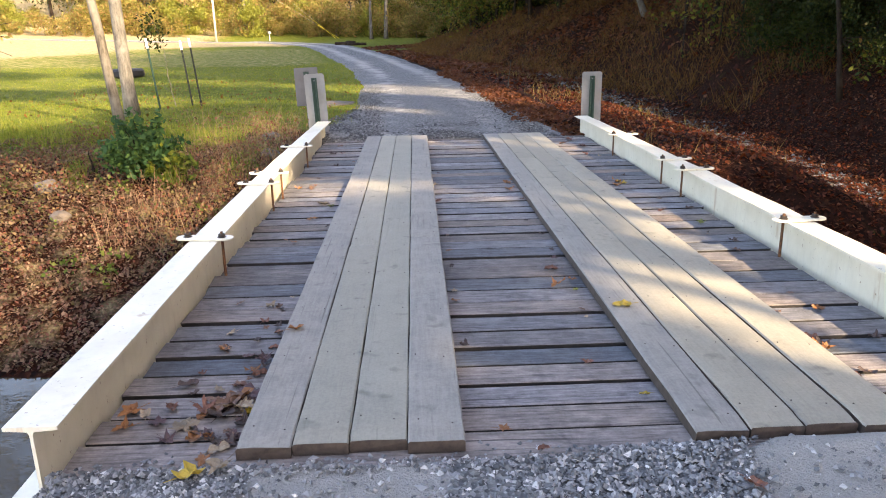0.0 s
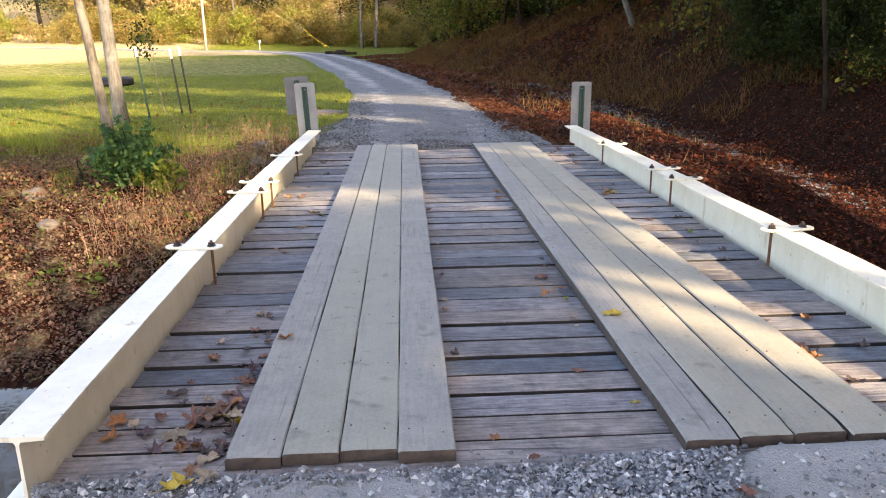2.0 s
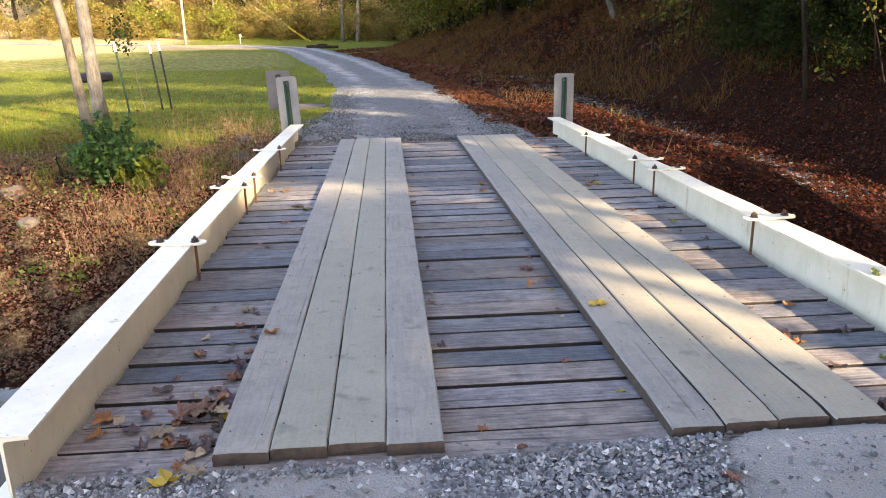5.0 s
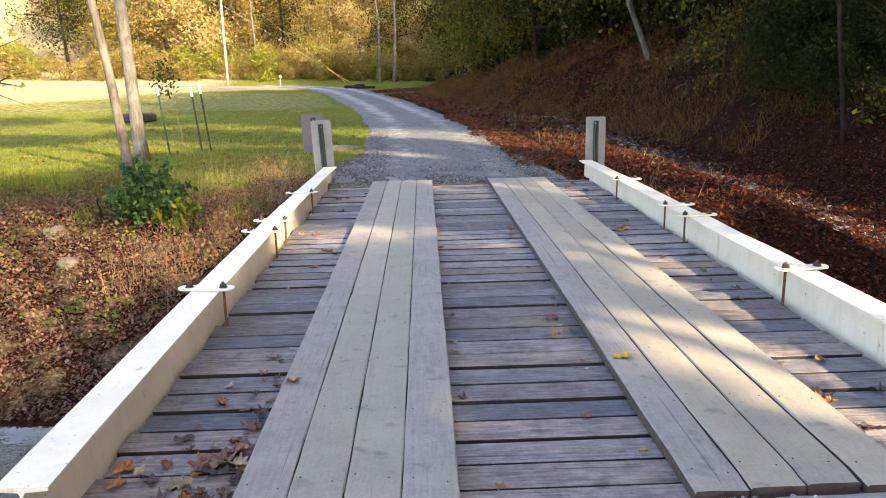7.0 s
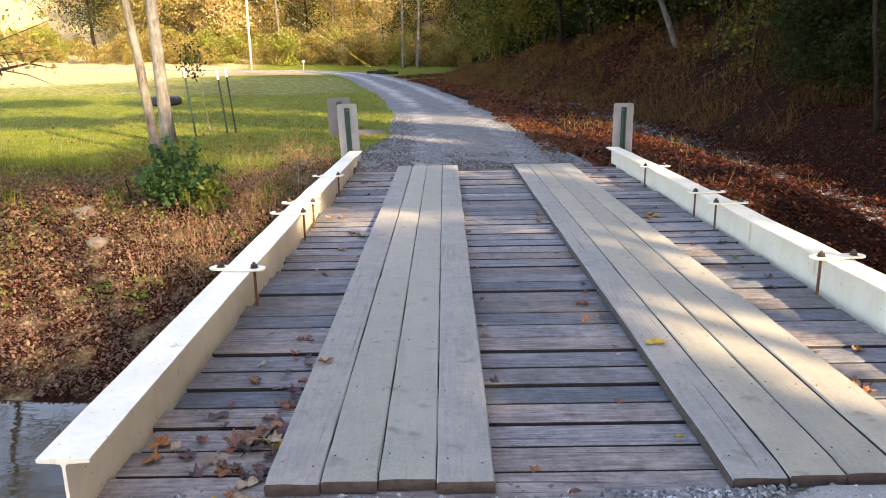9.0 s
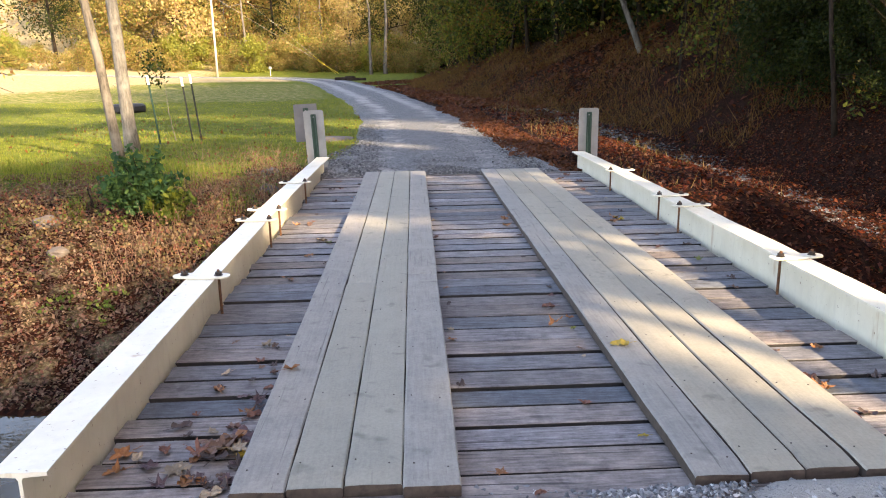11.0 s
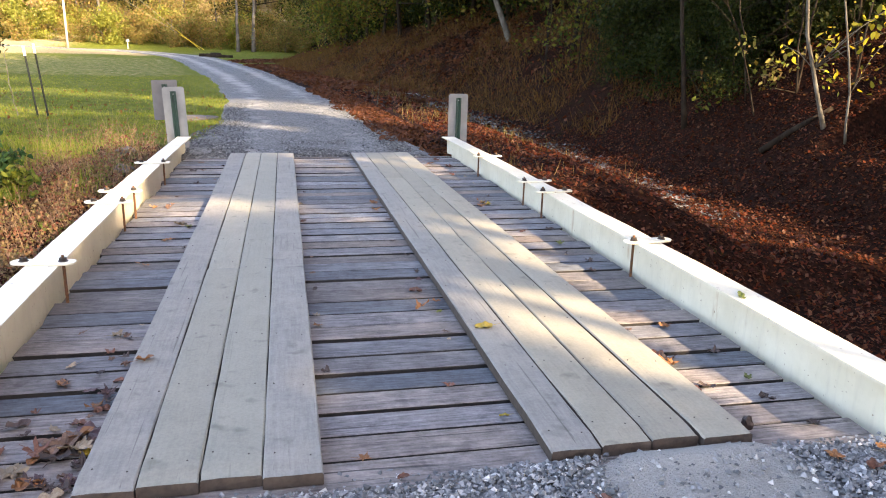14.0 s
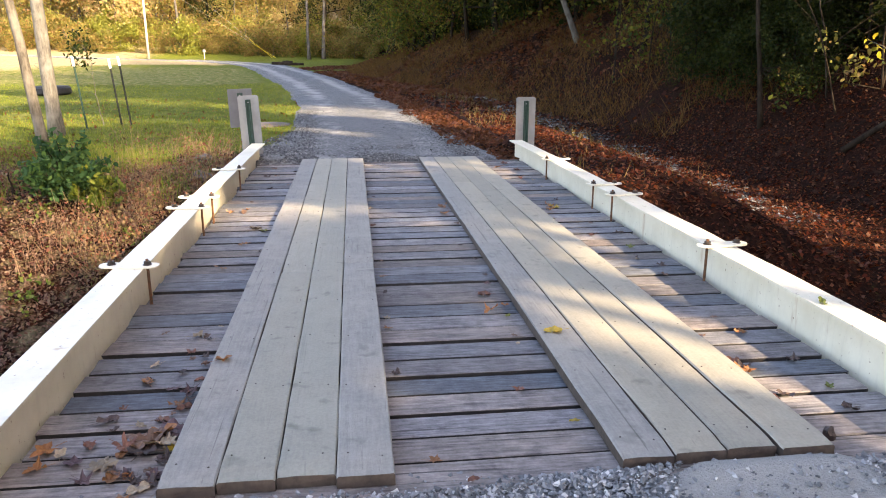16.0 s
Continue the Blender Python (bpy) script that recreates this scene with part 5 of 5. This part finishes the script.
def tyre_planter(x, y):
    m = empty("tyre_planter", pose(x, y, height(x, y)), "large black tyre laid flat round a stake", "planter")
    bm = bmesh.new()
    ring = []
    for k in range(32):
        w = 2 * math.pi * k / 32
        row = []
        for u, z in ((0.32, 0.04), (0.56, 0.0), (0.64, 0.07), (0.64, 0.25), (0.56, 0.32), (0.32, 0.28)):
            row.append(bm.verts.new((u * math.cos(w), u * math.sin(w), z)))
        ring.append(row)
    for a, b in zip(ring, ring[1:] + ring[:1]):
        for i in range(6):
            bm.faces.new((a[i], b[i], b[(i + 1) % 6], a[(i + 1) % 6]))
    part("tyre", bm, M_rubber, m)
    part("stake", rod((0, 0, -0.1), (-0.1, 0, 1.55), 0.03, 8), M_black, m)
    part("band", rod((-0.075, 0, 1.2), (-0.1, 0, 1.56), 0.04, 8), M_rust, m, "faded red band")
    return m


tyre_planter(-11.2, 26.2)


def mailbox(x, y):
    m = empty("mailbox", pose(x, y, height(x, y), 0, 0, 20), "pale mailbox on a short wooden post", "mailbox")
    part("post", box((-0.05, -0.05, -0.2), (0.05, 0.05, 0.75), 0.006), M_pole, m)
    pts = [(-0.14, 0), (0.14, 0), (0.14, 0.16)] + [(0.14 * math.cos(a), 0.16 + 0.14 * math.sin(a)) for a in np.linspace(0.3, 2.84, 7)] + [(-0.14, 0.16)]
    part("box", outline(pts, 0.5, 0.004), M_alu, m).matrix_local = pose(0, 0.25, 0.75, 90, 0, 0)
    return m


mailbox(-16.4, 83.6)


def logs():
    for k, (x, y, l, r, turn) in enumerate(((-6.9, 67.6, 1.5, 0.16, 78), (-5.6, 66.8, 1.7, 0.13, 95), (-6.3, 68.2, 0.9, 0.2, 60))):
        v, f = tubes([[((-l / 2, 0, 0), r), ((0, 0.05, 0.01), r * 1.05), ((l / 2, 0, 0), r * 0.9)]], 10)
        ob = part("log", mesh("log", v, f, M_bark_dark, True), None, None)
        ob.matrix_world = pose(x, y, height(x, y) + r * 0.8, 0, 0, turn - 78)
        tagged(ob, "dark felled log on the grass by the lane", "log", "logs by the lane")


logs()


# ---- leaves on the bridge ----
def leaf_mesh(seed, lobes, tone):
    """A lobed dry leaf about one unit long, curled, with its stalk."""
    rng = random.Random(seed)
    pts = []
    n = 26
    for i in range(n):
        a = 2 * math.pi * i / n
        lobe = 0.5 + 0.5 * math.cos(a * lobes)
        r = (0.34 + 0.20 * lobe ** 1.5) * (1 + 0.30 * rng.uniform(-1, 1)) * (1 - 0.25 * (math.cos(a) < -0.8)) if lobes else 0.5 * (0.45 + 0.55 * abs(math.cos(a)))
        pts.append((r * math.cos(a) * 1.1, r * math.sin(a)))
    fold, curl = rng.uniform(0.25, 0.9), rng.uniform(-0.25, 0.7)

    def lift(x, y):
        return fold * abs(y) ** 1.4 + curl * x * x + 0.05 * math.sin(13 * x + seed) + 0.05 * math.sin(15 * y + x * 7)

    verts = [(0, 0, 0)] + [(x * 0.55, y * 0.55, lift(x * 0.55, y * 0.55)) for x, y in pts] + [(x, y, lift(x, y)) for x, y in pts]
    faces = []
    for i in range(n):
        j = (i + 1) % n
        faces += [(0, 1 + i, 1 + j), (1 + i, 1 + n + i, 1 + n + j, 1 + j)]
    k = len(verts)
    verts += [(-0.4, 0.012, 0.02), (-0.4, -0.012, 0.02), (-0.95, -0.06, 0.06), (-0.95, -0.04, 0.06), (-0.4, 0, 0.045), (-0.95, -0.05, 0.08)]
    faces += [(k, k + 1, k + 2, k + 3), (k + 1, k + 4, k + 5, k + 2), (k + 4, k, k + 3, k + 5)]
    return mesh("fallen_leaf", verts, faces, tone)


def leaf_tone(name, a, b):
    n = Nodes(name)
    c = n.ramp(n.noise(n.coord("Object"), 7.0, 4, 0.7), (0.3, a), (0.7, b))
    tint = n.math("ADD", 0.7, n.math("MULTIPLY", n.random(), 0.6))
    c = n.mix(1.0, c, n.node("CombineColor", Red=tint, Green=tint, Blue=tint).outputs[0], "MULTIPLY")
    return n.done(c, 0.6)


TONES = {
    "o": (leaf_tone("orange_leaf", (0.174, 0.062, 0.019), (0.248, 0.105, 0.031)), "orange-brown fallen leaf"),
    "r": (leaf_tone("red_leaf", (0.100, 0.034, 0.020), (0.155, 0.060, 0.034)), "russet fallen leaf"),
    "t": (leaf_tone("tan_leaf", (0.186, 0.130, 0.081), (0.285, 0.223, 0.149)), "curled tan fallen leaf"),
    "p": (leaf_tone("plum_leaf", (0.043, 0.022, 0.025), (0.087, 0.043, 0.046)), "dull plum-coloured fallen leaf"),
    "d": (leaf_tone("dark_leaf", (0.022, 0.014, 0.012), (0.056, 0.031, 0.025)), "dark shrivelled fallen leaf"),
    "y": (leaf_tone("yellow_leaf", (0.279, 0.186, 0.012), (0.384, 0.273, 0.031)), "yellow fallen leaf"),
    "g": (leaf_tone("green_leaf", (0.074, 0.099, 0.012), (0.161, 0.167, 0.025)), "yellow-green fallen leaf"),
    "b": (leaf_tone("brown_leaf", (0.074, 0.037, 0.025), (0.149, 0.081, 0.050)), "brown curled fallen leaf"),
}
SHAPES = {(c, s): leaf_mesh(s * 13 + ord(c), (5, 3, 0, 0)[s], TONES[c][0]) for c in TONES for s in range(4)}
LYING = """t -1.42 1.61 9;o -1.54 1.01 9;p -1.32 .89 9;r -1.31 .73 8;d -1.61 .64 10;r -1.62 .44 9;o -1.47 .37 8;b -1.34 .44 12;y -1.28 .38 9;b -1.40 .40 11;
p -1.64 .31 10;t -1.52 .28 13;o -1.76 .28 8;o -1.78 .42 11;t -1.71 .38 8;o -1.46 .17 9;o -1.40 .17 7;p -1.56 .17 8;t -1.34 .09 9;d -1.29 .55 8;d -1.29 .29 9;o -1.34 .77 8;
b -1.36 .50 9;r -1.38 .62 8;r .28 2.14 9;o .26 1.84 9;o .37 1.91 6;g .35 1.72 6;t -.37 1.77 6;o -.37 1.61 6;d -.36 .98 6;d -.36 2.25 5;d .36 2.56 6;o .33 4.93 10;o .31 4.62 10;
t -.38 4.96 6;r -.38 4.2 7;r .20 .74 7;y .37 .41 5;o -.26 .17 6;r -.14 -.05 5;g -1.34 4.09 10;t -1.42 4.19 12;o -1.46 3.65 10;o -1.5 2.95 8;o -1.74 4.92 8;b -1.62 4.91 10;d -1.63 7.05 12;
r -1.51 7.07 8;o 1.32 2.13 6;o 1.38 4.69 11;y 1.47 4.79 11;o 1.43 4.84 10;r 1.48 3.62 8;g 1.65 3.18 9;d 1.74 3.67 8;d 1.70 2.67 8;r 1.34 .91 12;o 1.36 .80 10;d 1.38 .86 9;r 1.33 .50 8;d 1.41 .54 9;o 1.6 1.32 9;
y -1.38 -.13 12;t -1.29 -.08 11;o -1.38 .03 8;r .52 -.31 9;d 1.62 .39 9;d 1.67 .13 8;g 1.66 .59 6;d 1.67 .91 8;o 1.52 -.18 7;r 1.63 -.27 11;o 1.76 -.15 7;d -1.5 6.2 9;r 1.5 6.6 10;r 1.6 7.2 12;o 1.4 7.5 11;r 1.55 7.8 12;b -1.6 7.7 10;d -1.3 7.4 9;d .3 3.4 5"""
rl = random.Random(6)


def lay(code, x, y, z, size, turn=None):
    s = rl.randrange(4)
    ob = new("fallen_leaf", SHAPES[(code, s)])
    k = size / 115
    ob.matrix_world = pose(x, y, z, rl.uniform(-12, 12), rl.uniform(-12, 12), rl.uniform(0, 360) if turn is None else turn) @ Matrix.Diagonal((k, k, k, 1))
    return tagged(ob, TONES[code][1] + " lying on the bridge", "leaf", "fallen leaves on the bridge")


for row in LYING.replace("\n", "").split(";"):
    c, x, y, s = row.split()
    lay(c, float(x), float(y), -0.009 if float(y) > -0.03 else 0.032, float(s))
for k in range(46):
    y = 0.12 + 1.5 * rl.random() ** 2
    lay(rl.choice("bdpbdtr"), -1.30 - 0.30 * rl.random() ** 2.2, y, -0.009, rl.uniform(3.5, 7.5))
for k in range(40):
    y = 1.2 + 6.6 * rl.random()
    lay(rl.choice("bdpot"), rl.choice((-1.29, -0.37, 0.36, 1.31, 1.6, -1.6)) + rl.uniform(-0.04, 0.04), y, -0.009, rl.uniform(3, 6))
for k, (c, dx, dy, dz, size) in enumerate((("b", 0, 0, 0.02, 15), ("t", 0.05, -0.04, 0.03, 13), ("b", -0.06, 0.03, 0.015, 14), ("o", 0.03, 0.06, 0.02, 12), ("d", -0.02, -0.07, 0.012, 13), ("p", 0.06, 0.10, 0.012, 13), ("r", -0.10, -0.02, 0.010, 11))):
    lay(c, -1.37 + dx, 0.42 + dy, dz - 0.012, size)
lay("y", 0.51, 1.30, RUN_TOP + 0.006, 11, 160)
lay("o", -1.20, 1.11, RUN_TOP + 0.006, 9, 10)
lay("g", 1.92, 1.10, 0.226, 8)


def husk(x, y):
    bm = bmesh.new()
    bmesh.ops.create_icosphere(bm, subdivisions=2, radius=0.024)
    for v in bm.verts:
        v.co *= 1 + 0.55 * noise.noise(v.co * 55)
        v.co.z *= 1.35
    ob = part("nut_husk", bm, TONES["d"][0], None)
    ob.matrix_world = pose(x, y, 0.014)
    tagged(ob, "dark brown nut husk on the deck boards", "nut husk")


husk(1.36, 0.14)
